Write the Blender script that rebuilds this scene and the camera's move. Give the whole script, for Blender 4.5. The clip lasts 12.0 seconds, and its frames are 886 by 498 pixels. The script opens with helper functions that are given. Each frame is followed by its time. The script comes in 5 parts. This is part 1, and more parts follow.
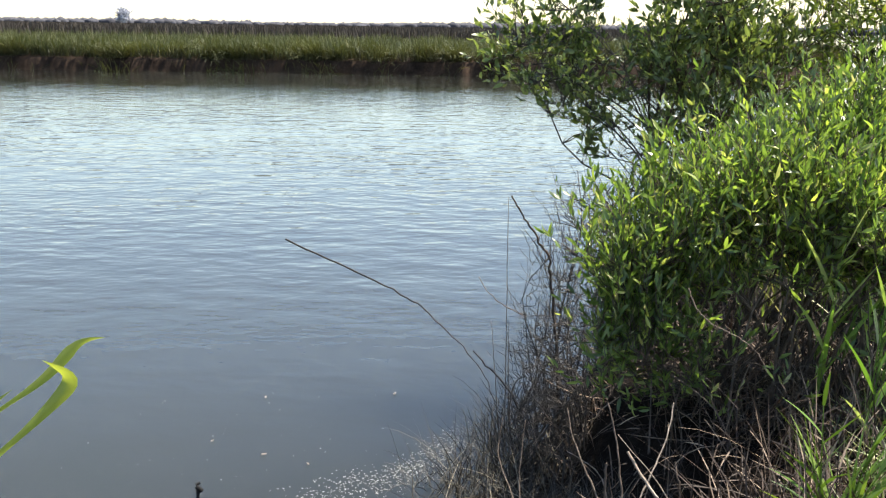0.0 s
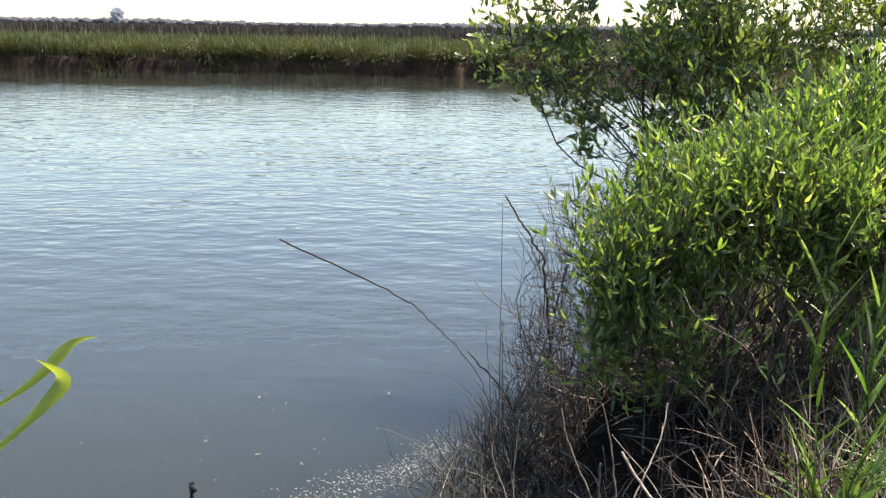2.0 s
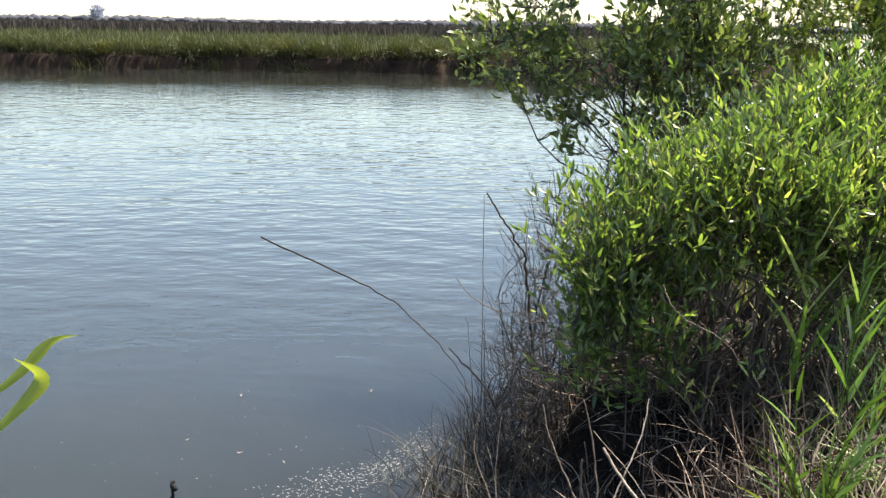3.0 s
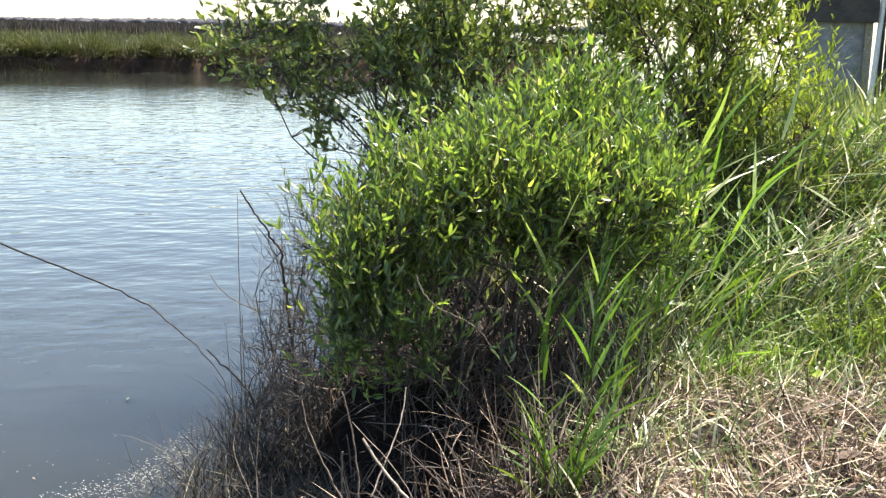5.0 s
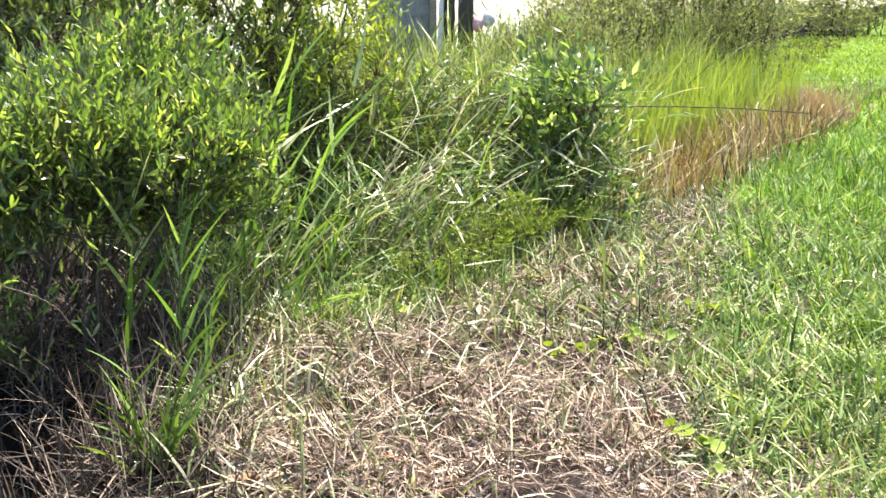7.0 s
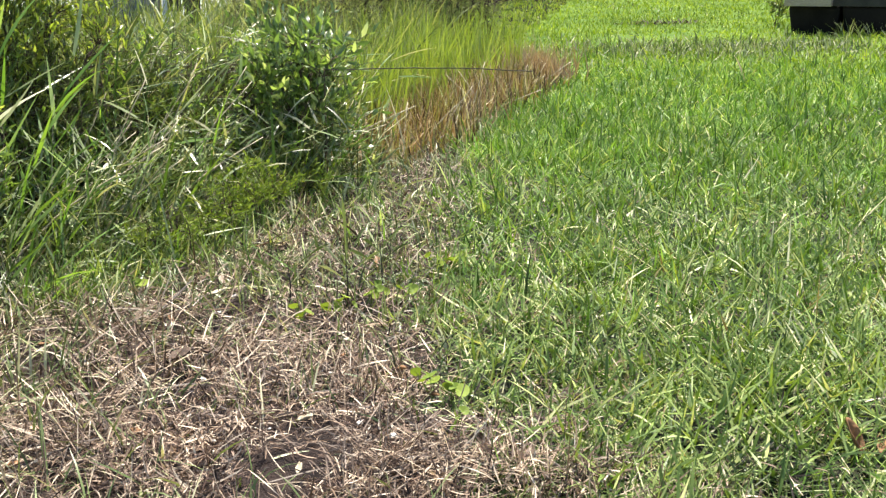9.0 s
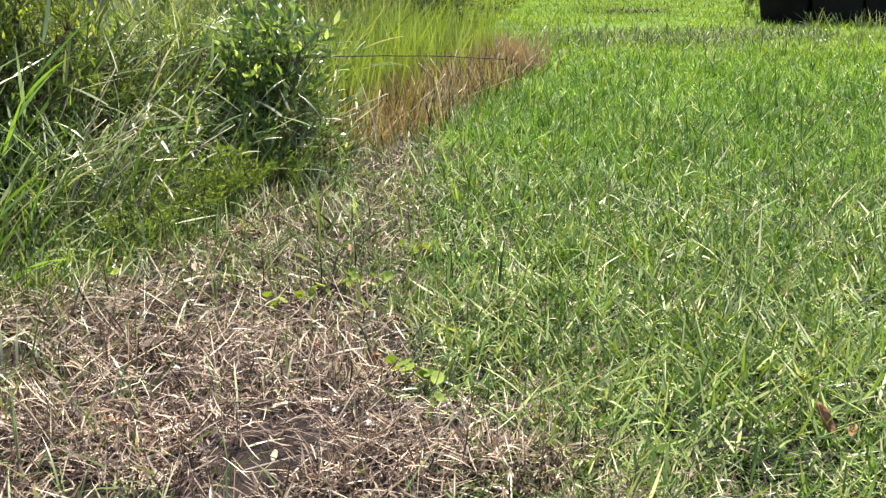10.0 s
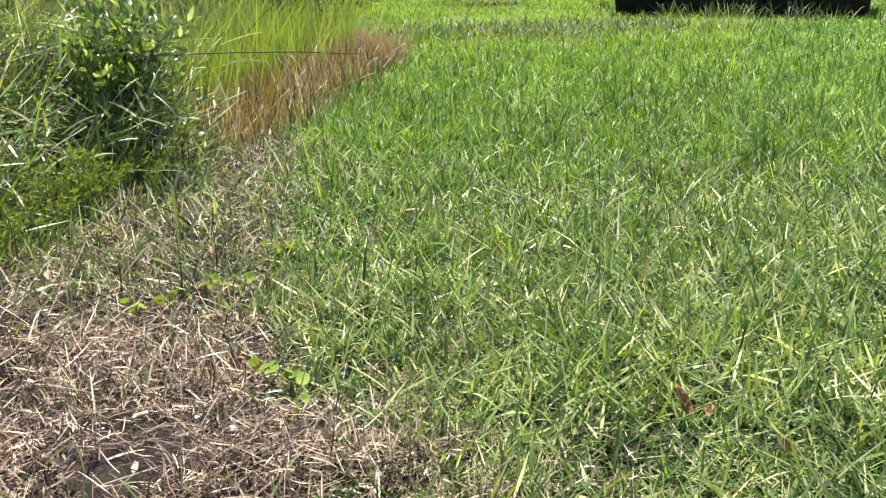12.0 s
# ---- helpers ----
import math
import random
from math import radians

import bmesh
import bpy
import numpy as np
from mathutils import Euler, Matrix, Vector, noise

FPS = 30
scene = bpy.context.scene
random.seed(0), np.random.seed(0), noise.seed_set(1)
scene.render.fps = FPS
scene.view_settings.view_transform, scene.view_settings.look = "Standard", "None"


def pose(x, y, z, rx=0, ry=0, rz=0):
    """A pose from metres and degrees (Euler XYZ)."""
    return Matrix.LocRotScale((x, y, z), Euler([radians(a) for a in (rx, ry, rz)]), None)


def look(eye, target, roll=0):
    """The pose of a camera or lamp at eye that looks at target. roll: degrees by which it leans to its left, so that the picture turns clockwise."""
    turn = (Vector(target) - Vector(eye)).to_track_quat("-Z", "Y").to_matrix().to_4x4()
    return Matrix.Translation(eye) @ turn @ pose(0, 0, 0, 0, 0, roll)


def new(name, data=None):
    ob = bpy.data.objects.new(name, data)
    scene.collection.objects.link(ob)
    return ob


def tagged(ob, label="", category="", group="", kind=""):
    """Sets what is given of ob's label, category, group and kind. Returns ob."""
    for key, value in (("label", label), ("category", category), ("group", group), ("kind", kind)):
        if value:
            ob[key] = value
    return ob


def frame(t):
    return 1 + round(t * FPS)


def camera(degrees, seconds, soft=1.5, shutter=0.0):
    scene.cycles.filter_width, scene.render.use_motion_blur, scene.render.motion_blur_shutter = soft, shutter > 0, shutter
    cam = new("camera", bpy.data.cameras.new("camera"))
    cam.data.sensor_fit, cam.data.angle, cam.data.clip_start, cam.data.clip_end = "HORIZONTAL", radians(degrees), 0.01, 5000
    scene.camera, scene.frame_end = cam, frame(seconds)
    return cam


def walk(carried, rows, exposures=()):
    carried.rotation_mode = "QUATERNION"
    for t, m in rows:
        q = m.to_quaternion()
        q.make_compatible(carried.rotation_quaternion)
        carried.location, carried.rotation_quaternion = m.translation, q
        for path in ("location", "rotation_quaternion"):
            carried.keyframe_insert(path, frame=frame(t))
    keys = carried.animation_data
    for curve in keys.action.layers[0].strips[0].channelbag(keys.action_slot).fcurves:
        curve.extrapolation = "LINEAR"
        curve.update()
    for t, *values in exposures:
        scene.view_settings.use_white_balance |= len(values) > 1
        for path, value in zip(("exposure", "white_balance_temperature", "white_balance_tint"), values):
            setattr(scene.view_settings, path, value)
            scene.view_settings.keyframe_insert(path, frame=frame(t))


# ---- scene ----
cam = camera(42.8, 12.0, soft=1.3, shutter=0.2)
walk(cam, [
    (0.0, pose(-0.001, 0.000, 1.350, 78.891, -0.776, 0.136)),
    (0.5, pose(-0.002, -0.001, 1.350, 78.920, -0.820, 0.032)),
    (1.0, pose(-0.002, 0.001, 1.349, 78.907, -0.857, -0.070)),
    (1.5, pose(-0.002, 0.001, 1.349, 78.912, -0.853, -0.129)),
    (2.0, pose(-0.002, 0.001, 1.348, 78.926, -0.905, -0.149)),
    (2.5, pose(-0.002, 0.004, 1.347, 78.911, -0.893, -0.227)),
    (2.7, pose(-0.002, 0.004, 1.347, 78.845, -0.903, -0.273)),
    (4.3, pose(0.034, -0.022, 1.352, 78.780, -0.793, -9.291)),
    (4.5, pose(0.034, -0.021, 1.350, 78.764, -0.990, -10.062)),
    (5.0, pose(0.039, -0.011, 1.334, 78.965, -1.138, -13.070)),
    (5.5, pose(0.052, -0.002, 1.324, 79.000, -1.071, -14.083)),
    (6.0, pose(0.090, -0.005, 1.324, 78.864, -0.587, -21.358)),
    (6.5, pose(0.117, -0.003, 1.331, 78.270, -0.418, -28.776)),
    (7.0, pose(0.124, -0.006, 1.321, 76.950, 0.045, -33.585)),
    (7.5, pose(0.141, -0.026, 1.313, 75.358, 0.276, -37.319)),
    (7.7, pose(0.142, -0.034, 1.309, 75.340, 0.487, -39.164)),
    (9.3, pose(0.111, -0.035, 1.299, 75.256, 0.302, -47.710)),
    (9.5, pose(0.108, -0.031, 1.298, 75.217, 0.263, -48.036)),
    (10.0, pose(0.110, -0.030, 1.297, 74.733, 0.163, -48.367)),
    (10.5, pose(0.125, -0.046, 1.302, 74.534, 0.278, -51.133)),
    (11.0, pose(0.137, -0.047, 1.302, 74.343, 0.414, -54.185)),
    (11.5, pose(0.142, -0.042, 1.301, 74.244, 0.441, -55.895)),
    (12.0, pose(0.141, -0.039, 1.300, 74.404, 0.367, -55.223)),
], exposures=[(0.0, 1.42, 6800, 11), (2.7, 1.42, 6800, 11), (4.3, 1.52, 6800, 11), (5.5, 1.78, 6800, 11), (6.5, 1.98, 6800, 11), (7.7, 1.5, 6800, 11), (9.3, 1.3, 6800, 11), (12.0, 1.28, 6800, 11)])

# ---- sky and sun ----
SUN_ELEVATION, SUN_AZIMUTH = radians(66), radians(62)   # azimuth clockwise from +y
world = bpy.data.worlds.new("sky")
scene.world = world
world.use_nodes = True
wn = world.node_tree.nodes
sky = wn.new("ShaderNodeTexSky")
sky.sky_type, sky.sun_disc = "NISHITA", False
sky.sun_elevation, sky.sun_rotation = SUN_ELEVATION, SUN_AZIMUTH
sky.dust_density, sky.air_density, sky.ozone_density = 0.35, 1.0, 0.8
world.node_tree.links.new(sky.outputs[0], wn["Background"].inputs[0])
wn["Background"].inputs[1].default_value = 0.098
sun_way = Vector((math.sin(SUN_AZIMUTH) * math.cos(SUN_ELEVATION), math.cos(SUN_AZIMUTH) * math.cos(SUN_ELEVATION), math.sin(SUN_ELEVATION)))
sun = new("sun", bpy.data.lights.new("sun", "SUN"))
sun.data.energy, sun.data.angle, sun.data.color = 5.0, radians(0.55), (1.0, 0.95, 0.86)
sun.matrix_world = look(sun_way * 50, (0, 0, 0))

rng = np.random.default_rng(7)
WATER = -0.45


# ---- materials ----
def nodes_of(name):
    m = bpy.data.materials.new(name)
    m.use_nodes = True
    nt = m.node_tree
    return m, nt, nt.nodes["Principled BSDF"], nt.links.new


def ramp(nt, stops):
    r = nt.nodes.new("ShaderNodeValToRGB")
    el = r.color_ramp.elements
    while len(el) < len(stops):
        el.new(0.5)
    for e, (p, c) in zip(el, stops):
        e.position, e.color = p, (*c, 1)
    return r


def noise_tex(nt, scale, detail=4.0, rough=0.55, stretch=None):
    n = nt.nodes.new("ShaderNodeTexNoise")
    n.inputs["Scale"].default_value, n.inputs["Detail"].default_value, n.inputs["Roughness"].default_value = scale, detail, rough
    g = nt.nodes.new("ShaderNodeNewGeometry")
    if stretch:
        mp = nt.nodes.new("ShaderNodeMapping")
        mp.inputs["Scale"].default_value = stretch
        nt.links.new(g.outputs["Position"], mp.inputs["Vector"])
        nt.links.new(mp.outputs[0], n.inputs["Vector"])
    else:
        nt.links.new(g.outputs["Position"], n.inputs["Vector"])
    return n


def mixed(nt, fac, a, b, kind="MIX"):
    m = nt.nodes.new("ShaderNodeMix")
    m.data_type, m.blend_type = "RGBA", kind
    for sock, v in ((m.inputs[0], fac), (m.inputs[6], a), (m.inputs[7], b)):
        if isinstance(v, (int, float)):
            sock.default_value = v
        elif isinstance(v, tuple):
            sock.default_value = (*v, 1)
        else:
            nt.links.new(v, sock)
    return m.outputs[2]


def leaf_material(name, stops, glow=0.4, glow_tint=(1.25, 1.2, 0.55), rough=0.45, along=None, patch=0.0, spec=0.4, low=(0.62, 0.66, 0.6)):
    """Blade or leaf: colour differs from piece to piece, light passes through. along: stops from foot to tip."""
    m, nt, bsdf, link = nodes_of(name)
    g = nt.nodes.new("ShaderNodeNewGeometry")
    r = ramp(nt, stops)
    oi = nt.nodes.new("ShaderNodeObjectInfo")
    ad, fr = nt.nodes.new("ShaderNodeMath"), nt.nodes.new("ShaderNodeMath")
    ad.operation, fr.operation = "ADD", "FRACT"
    link(g.outputs["Random Per Island"], ad.inputs[0])
    link(oi.outputs["Random"], ad.inputs[1])
    link(ad.outputs[0], fr.inputs[0])
    link(fr.outputs[0], r.inputs[0])
    col = r.outputs[0]
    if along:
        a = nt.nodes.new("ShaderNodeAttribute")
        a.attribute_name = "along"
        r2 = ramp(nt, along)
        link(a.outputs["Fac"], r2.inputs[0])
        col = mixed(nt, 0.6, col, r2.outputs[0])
    if patch:
        n = noise_tex(nt, patch, 3)
        r3 = ramp(nt, [(0.3, low), (0.7, (1.25, 1.2, 1.05))])
        link(n.outputs[0], r3.inputs[0])
        col = mixed(nt, 1.0, col, r3.outputs[0], "MULTIPLY")
    link(col, bsdf.inputs["Base Color"])
    bsdf.inputs["Roughness"].default_value = rough
    bsdf.inputs["Specular IOR Level"].default_value = spec
    if glow:
        t = nt.nodes.new("ShaderNodeBsdfTranslucent")
        link(mixed(nt, 1.0, col, glow_tint, "MULTIPLY"), t.inputs["Color"])
        mx = nt.nodes.new("ShaderNodeMixShader")
        mx.inputs[0].default_value = glow
        link(bsdf.outputs[0], mx.inputs[1])
        link(t.outputs[0], mx.inputs[2])
        link(mx.outputs[0], nt.nodes["Material Output"].inputs["Surface"])
    return m


def solid_material(name, a, b, scale=8.0, rough=0.8, bump=0.3, stretch=None, fine=60.0, metal=0.0, spec=0.4):
    m, nt, bsdf, link = nodes_of(name)
    n = noise_tex(nt, scale, 5, 0.6, stretch)
    r = ramp(nt, [(0.3, a), (0.7, b)])
    link(n.outputs[0], r.inputs[0])
    n2 = noise_tex(nt, fine, 4, 0.65, stretch)
    r2 = ramp(nt, [(0.3, (0.7, 0.7, 0.7)), (0.7, (1.2, 1.2, 1.2))])
    link(n2.outputs[0], r2.inputs[0])
    link(mixed(nt, 1.0, r.outputs[0], r2.outputs[0], "MULTIPLY"), bsdf.inputs["Base Color"])
    bsdf.inputs["Roughness"].default_value, bsdf.inputs["Metallic"].default_value = rough, metal
    bsdf.inputs["Specular IOR Level"].default_value = spec
    bp = nt.nodes.new("ShaderNodeBump")
    bp.inputs["Strength"].default_value, bp.inputs["Distance"].default_value = bump, 0.02
    link(n2.outputs[0], bp.inputs["Height"])
    link(bp.outputs[0], bsdf.inputs["Normal"])
    return m


M_SOIL = solid_material("dry_soil", (0.012, 0.007, 0.0055), (0.085, 0.052, 0.041), 9, 0.95, 1.0, None, 190)
M_TURF = solid_material("turf_soil", (0.007, 0.009, 0.004), (0.03, 0.033, 0.013), 6, 0.95, 0.8, None, 60)
# wet bank mud; near-black so it also stands for shade under the shrubs
M_MUD_SHADE = solid_material("bank_mud_and_shade", (0.004, 0.0033, 0.003), (0.014, 0.011, 0.009), 4, 0.95, 0.8, None, 25, spec=0.05)
M_FAR_MUD = solid_material("far_bank_mud", (0.022, 0.014, 0.010), (0.06, 0.04, 0.028), 1.5, 0.95, 0.6, None, 12, spec=0.1)
M_FIELD = solid_material("marsh_soil", (0.03, 0.024, 0.017), (0.05, 0.04, 0.027), 0.15, 0.95, 0.3, None, 2)
M_BARK = solid_material("bark", (0.03, 0.02, 0.014), (0.11, 0.075, 0.052), 20, 0.9, 0.6)
M_STEM = solid_material("grey_brown_stem", (0.035, 0.028, 0.022), (0.13, 0.10, 0.075), 25, 0.85, 0.4)
M_GREY_TWIG = solid_material("weathered_twig", (0.09, 0.067, 0.05), (0.23, 0.175, 0.135), 25, 0.9, 0.4)
M_DARK_TWIG = solid_material("dark_twig", (0.028, 0.025, 0.022), (0.125, 0.11, 0.098), 25, 0.9, 0.4)
M_PALE_STICK = solid_material("bleached_stick", (0.22, 0.17, 0.13), (0.44, 0.36, 0.29), 25, 0.85, 0.4)
M_DRY_CULM = solid_material("dry_culm", (0.40, 0.33, 0.22), (0.62, 0.54, 0.39), 25, 0.6, 0.2)
M_DARK_STICK = solid_material("dark_wet_stick", (0.02, 0.017, 0.015), (0.05, 0.04, 0.034), 25, 0.8, 0.4)
M_PLANK = solid_material("weathered_plank", (0.20, 0.17, 0.13), (0.36, 0.31, 0.24), 6, 0.85, 0.4, (1, 8, 8), 40)
M_GREYWALL = solid_material("grey_painted_board", (0.15, 0.155, 0.155), (0.30, 0.305, 0.31), 9, 0.6, 0.4)
M_DARKWOOD = solid_material("dark_timber", (0.04, 0.034, 0.03), (0.09, 0.075, 0.065), 6, 0.85, 0.4)
M_BLACK_TUB = solid_material("black_polyethylene", (0.009, 0.008, 0.008), (0.02, 0.017, 0.016), 3, 0.75, 0.1, spec=0.1)
M_WHITE = solid_material("white_paint", (0.72, 0.72, 0.70), (0.8, 0.8, 0.79), 3, 0.6, 0.1)
M_TAN = solid_material("tan_board", (0.30, 0.245, 0.195), (0.42, 0.345, 0.28), 6, 0.8, 0.3, (8, 1, 8), 40)
# darker than the other timber: shade on the dock's front, put into the colour
M_SHADED_BOARD = solid_material("shaded_board", (0.02, 0.018, 0.016), (0.045, 0.04, 0.036), 6, 0.7, 0.3)
M_SHELL = solid_material("shell", (0.6, 0.55, 0.48), (0.8, 0.76, 0.7), 30, 0.6, 0.2)
M_DEADLEAF = solid_material("dead_leaf", (0.16, 0.075, 0.03), (0.34, 0.18, 0.08), 20, 0.7, 0.3)
# distance haze is mixed into both tree colours, palest on the lone tree
M_HAZE_LEAF = solid_material("hazy_tree", (0.60, 0.61, 0.66), (0.66, 0.67, 0.72), 0.3, 1.0, 0.0, None, 1.0)
M_WOODS = solid_material("far_woods", (0.055, 0.056, 0.066), (0.075, 0.076, 0.088), 0.05, 1.0, 0.0, None, 0.2)

M_ELDER = leaf_material("elder_leaf", [(0.0, (0.065, 0.112, 0.04)), (0.4, (0.135, 0.212, 0.064)), (0.72, (0.22, 0.31, 0.085)), (0.90, (0.32, 0.415, 0.11)), (0.97, (0.48, 0.51, 0.19)), (1.0, (0.44, 0.41, 0.31))], 0.5, (1.2, 1.3, 0.58), 0.34, patch=3.0, spec=0.8, low=(0.68, 0.7, 0.66))
M_TREE_LEAF = leaf_material("saltbush_leaf", [(0.0, (0.07, 0.10, 0.045)), (0.5, (0.145, 0.195, 0.078)), (0.85, (0.25, 0.31, 0.125)), (1.0, (0.40, 0.44, 0.22))], 0.42, (1.25, 1.3, 0.55), 0.33, patch=2.6, spec=0.8, low=(0.6, 0.64, 0.62))
M_WILLOW = leaf_material("willowy_leaf", [(0.0, (0.13, 0.19, 0.04)), (0.5, (0.23, 0.32, 0.065)), (1.0, (0.42, 0.48, 0.13))], 0.52, (1.25, 1.22, 0.55), 0.3, patch=2.2, spec=0.9)
M_WEED = leaf_material("round_weed_leaf", [(0.0, (0.13, 0.2, 0.035)), (1.0, (0.29, 0.37, 0.07))], 0.3, (1.2, 1.25, 0.5), 0.6, spec=0.15)
M_BROADLEAF = leaf_material("broad_leaf", [(0.0, (0.065, 0.115, 0.035)), (0.5, (0.14, 0.225, 0.065)), (0.85, (0.26, 0.36, 0.10)), (1.0, (0.50, 0.57, 0.30))], 0.45, (1.2, 1.22, 0.6), 0.28, spec=0.9)
M_LAWN = leaf_material("lawn_blade", [(0.0, (0.04, 0.072, 0.02)), (0.35, (0.135, 0.215, 0.065)), (0.66, (0.29, 0.385, 0.145)), (0.84, (0.50, 0.57, 0.26)), (0.92, (0.82, 0.77, 0.57)), (1.0, (0.28, 0.17, 0.09))], 0.14, (1.2, 1.25, 0.5), 0.45, patch=4.0, spec=0.3, low=(0.36, 0.42, 0.34))
M_LAWN_BROAD = leaf_material("broad_lawn_blade", [(0.0, (0.07, 0.125, 0.035)), (0.45, (0.175, 0.265, 0.07)), (0.8, (0.33, 0.42, 0.14)), (0.94, (0.54, 0.58, 0.26)), (1.0, (0.82, 0.76, 0.55))], 0.18, (1.25, 1.3, 0.4), 0.45, patch=4.5, spec=0.35, low=(0.5, 0.55, 0.48))
M_LAWN_GREEN = leaf_material("lush_lawn_blade", [(0.0, (0.055, 0.11, 0.02)), (0.5, (0.14, 0.27, 0.058)), (0.88, (0.30, 0.46, 0.115)), (1.0, (0.62, 0.65, 0.28))], 0.24, (1.2, 1.3, 0.45), 0.5, patch=2.6, spec=0.25, low=(0.46, 0.52, 0.42))
M_LAWN_YELLOW = leaf_material("sunny_lawn_blade", [(0.0, (0.11, 0.18, 0.03)), (0.6, (0.24, 0.36, 0.05)), (1.0, (0.40, 0.48, 0.09))], 0.3, (1.2, 1.2, 0.4), 0.6, patch=0.3, spec=0.1)
M_REED_GRASS = leaf_material("broad_reed_blade", [(0.0, (0.08, 0.15, 0.035)), (0.5, (0.165, 0.295, 0.06)), (0.85, (0.27, 0.40, 0.09)), (1.0, (0.62, 0.61, 0.40))], 0.34, (1.2, 1.3, 0.5), 0.38, spec=0.3)
M_TALL = leaf_material("tall_grass_blade", [(0.0, (0.06, 0.115, 0.025)), (0.7, (0.115, 0.20, 0.04)), (1.0, (0.24, 0.33, 0.08))], 0.3, (1.3, 1.3, 0.5), 0.45, spec=0.25)
M_TANGLE = leaf_material("tangled_grass_blade", [(0.0, (0.045, 0.072, 0.024)), (0.42, (0.15, 0.21, 0.08)), (0.76, (0.29, 0.355, 0.17)), (0.9, (0.50, 0.51, 0.32)), (1.0, (0.78, 0.72, 0.58))], 0.2, (1.25, 1.22, 0.6), 0.4, patch=2.0, spec=0.5, low=(0.5, 0.55, 0.48))
M_STRAW = leaf_material("straw", [(0.0, (0.018, 0.011, 0.009)), (0.38, (0.15, 0.095, 0.073)), (0.74, (0.41, 0.305, 0.24)), (1.0, (0.88, 0.79, 0.68))], 0.05, (1.1, 1.0, 0.8), 0.6, patch=7.0, low=(0.38, 0.34, 0.32))
M_RUST = leaf_material("rust_grass", [(0.0, (0.04, 0.025, 0.017)), (0.3, (0.19, 0.125, 0.055)), (0.5, (0.38, 0.275, 0.115)), (0.7, (0.33, 0.37, 0.10)), (0.85, (0.56, 0.46, 0.22)), (1.0, (0.86, 0.78, 0.58))], 0.12, (1.2, 1.1, 0.6), 0.5, patch=4.0, low=(0.5, 0.46, 0.43))
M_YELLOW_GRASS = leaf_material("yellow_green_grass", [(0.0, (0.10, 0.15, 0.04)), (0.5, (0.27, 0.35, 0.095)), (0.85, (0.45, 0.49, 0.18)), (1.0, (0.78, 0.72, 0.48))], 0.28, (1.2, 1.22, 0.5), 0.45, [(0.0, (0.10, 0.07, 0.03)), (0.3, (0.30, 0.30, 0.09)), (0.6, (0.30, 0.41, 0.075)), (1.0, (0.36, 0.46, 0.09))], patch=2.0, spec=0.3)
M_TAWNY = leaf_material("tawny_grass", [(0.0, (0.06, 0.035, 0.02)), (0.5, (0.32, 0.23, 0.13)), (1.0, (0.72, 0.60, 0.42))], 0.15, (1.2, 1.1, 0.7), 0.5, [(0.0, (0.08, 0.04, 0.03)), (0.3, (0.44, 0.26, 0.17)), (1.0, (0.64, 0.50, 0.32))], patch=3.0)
M_SWARD = solid_material("short_turf", (0.055, 0.11, 0.02), (0.135, 0.21, 0.036), 0.6, 0.95, 0.4, None, 14, spec=0.1)
M_DIRT = solid_material("tan_dirt", (0.24, 0.15, 0.095), (0.40, 0.27, 0.18), 3, 0.95, 0.5, None, 30)
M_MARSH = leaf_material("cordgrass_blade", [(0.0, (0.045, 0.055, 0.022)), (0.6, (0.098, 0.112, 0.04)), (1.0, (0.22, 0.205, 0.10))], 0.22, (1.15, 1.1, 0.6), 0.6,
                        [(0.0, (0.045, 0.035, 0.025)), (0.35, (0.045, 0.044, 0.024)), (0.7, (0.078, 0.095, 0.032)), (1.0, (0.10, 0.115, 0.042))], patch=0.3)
M_RUSH = leaf_material("black_rush_blade", [(0.0, (0.042, 0.034, 0.027)), (0.7, (0.062, 0.05, 0.038)), (1.0, (0.085, 0.07, 0.05))], 0.1, (1.1, 1.0, 0.8), 0.8)
# dead brown, darkened further to carry the shade under the shrub
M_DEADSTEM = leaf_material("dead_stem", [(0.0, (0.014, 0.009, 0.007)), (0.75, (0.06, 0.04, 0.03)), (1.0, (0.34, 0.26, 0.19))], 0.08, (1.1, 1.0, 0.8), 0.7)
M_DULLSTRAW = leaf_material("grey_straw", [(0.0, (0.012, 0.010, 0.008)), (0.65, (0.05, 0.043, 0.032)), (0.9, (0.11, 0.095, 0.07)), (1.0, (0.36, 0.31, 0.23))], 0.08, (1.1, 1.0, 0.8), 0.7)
M_BANK_GRASS = leaf_material("bank_grass_blade", [(0.0, (0.085, 0.125, 0.035)), (0.6, (0.19, 0.25, 0.075)), (1.0, (0.44, 0.44, 0.22))], 0.35, (1.2, 1.25, 0.55), 0.45, patch=0.6)
M_GREY_LEAF = leaf_material("grey_green_leaf", [(0.0, (0.17, 0.20, 0.09)), (1.0, (0.36, 0.40, 0.19))], 0.45, (1.2, 1.2, 0.6), 0.45)
M_REED = leaf_material("reed_leaf", [(0.0, (0.22, 0.28, 0.055)), (1.0, (0.34, 0.40, 0.085))], 0.5, (1.3, 1.25, 0.6), 0.35, spec=0.5)


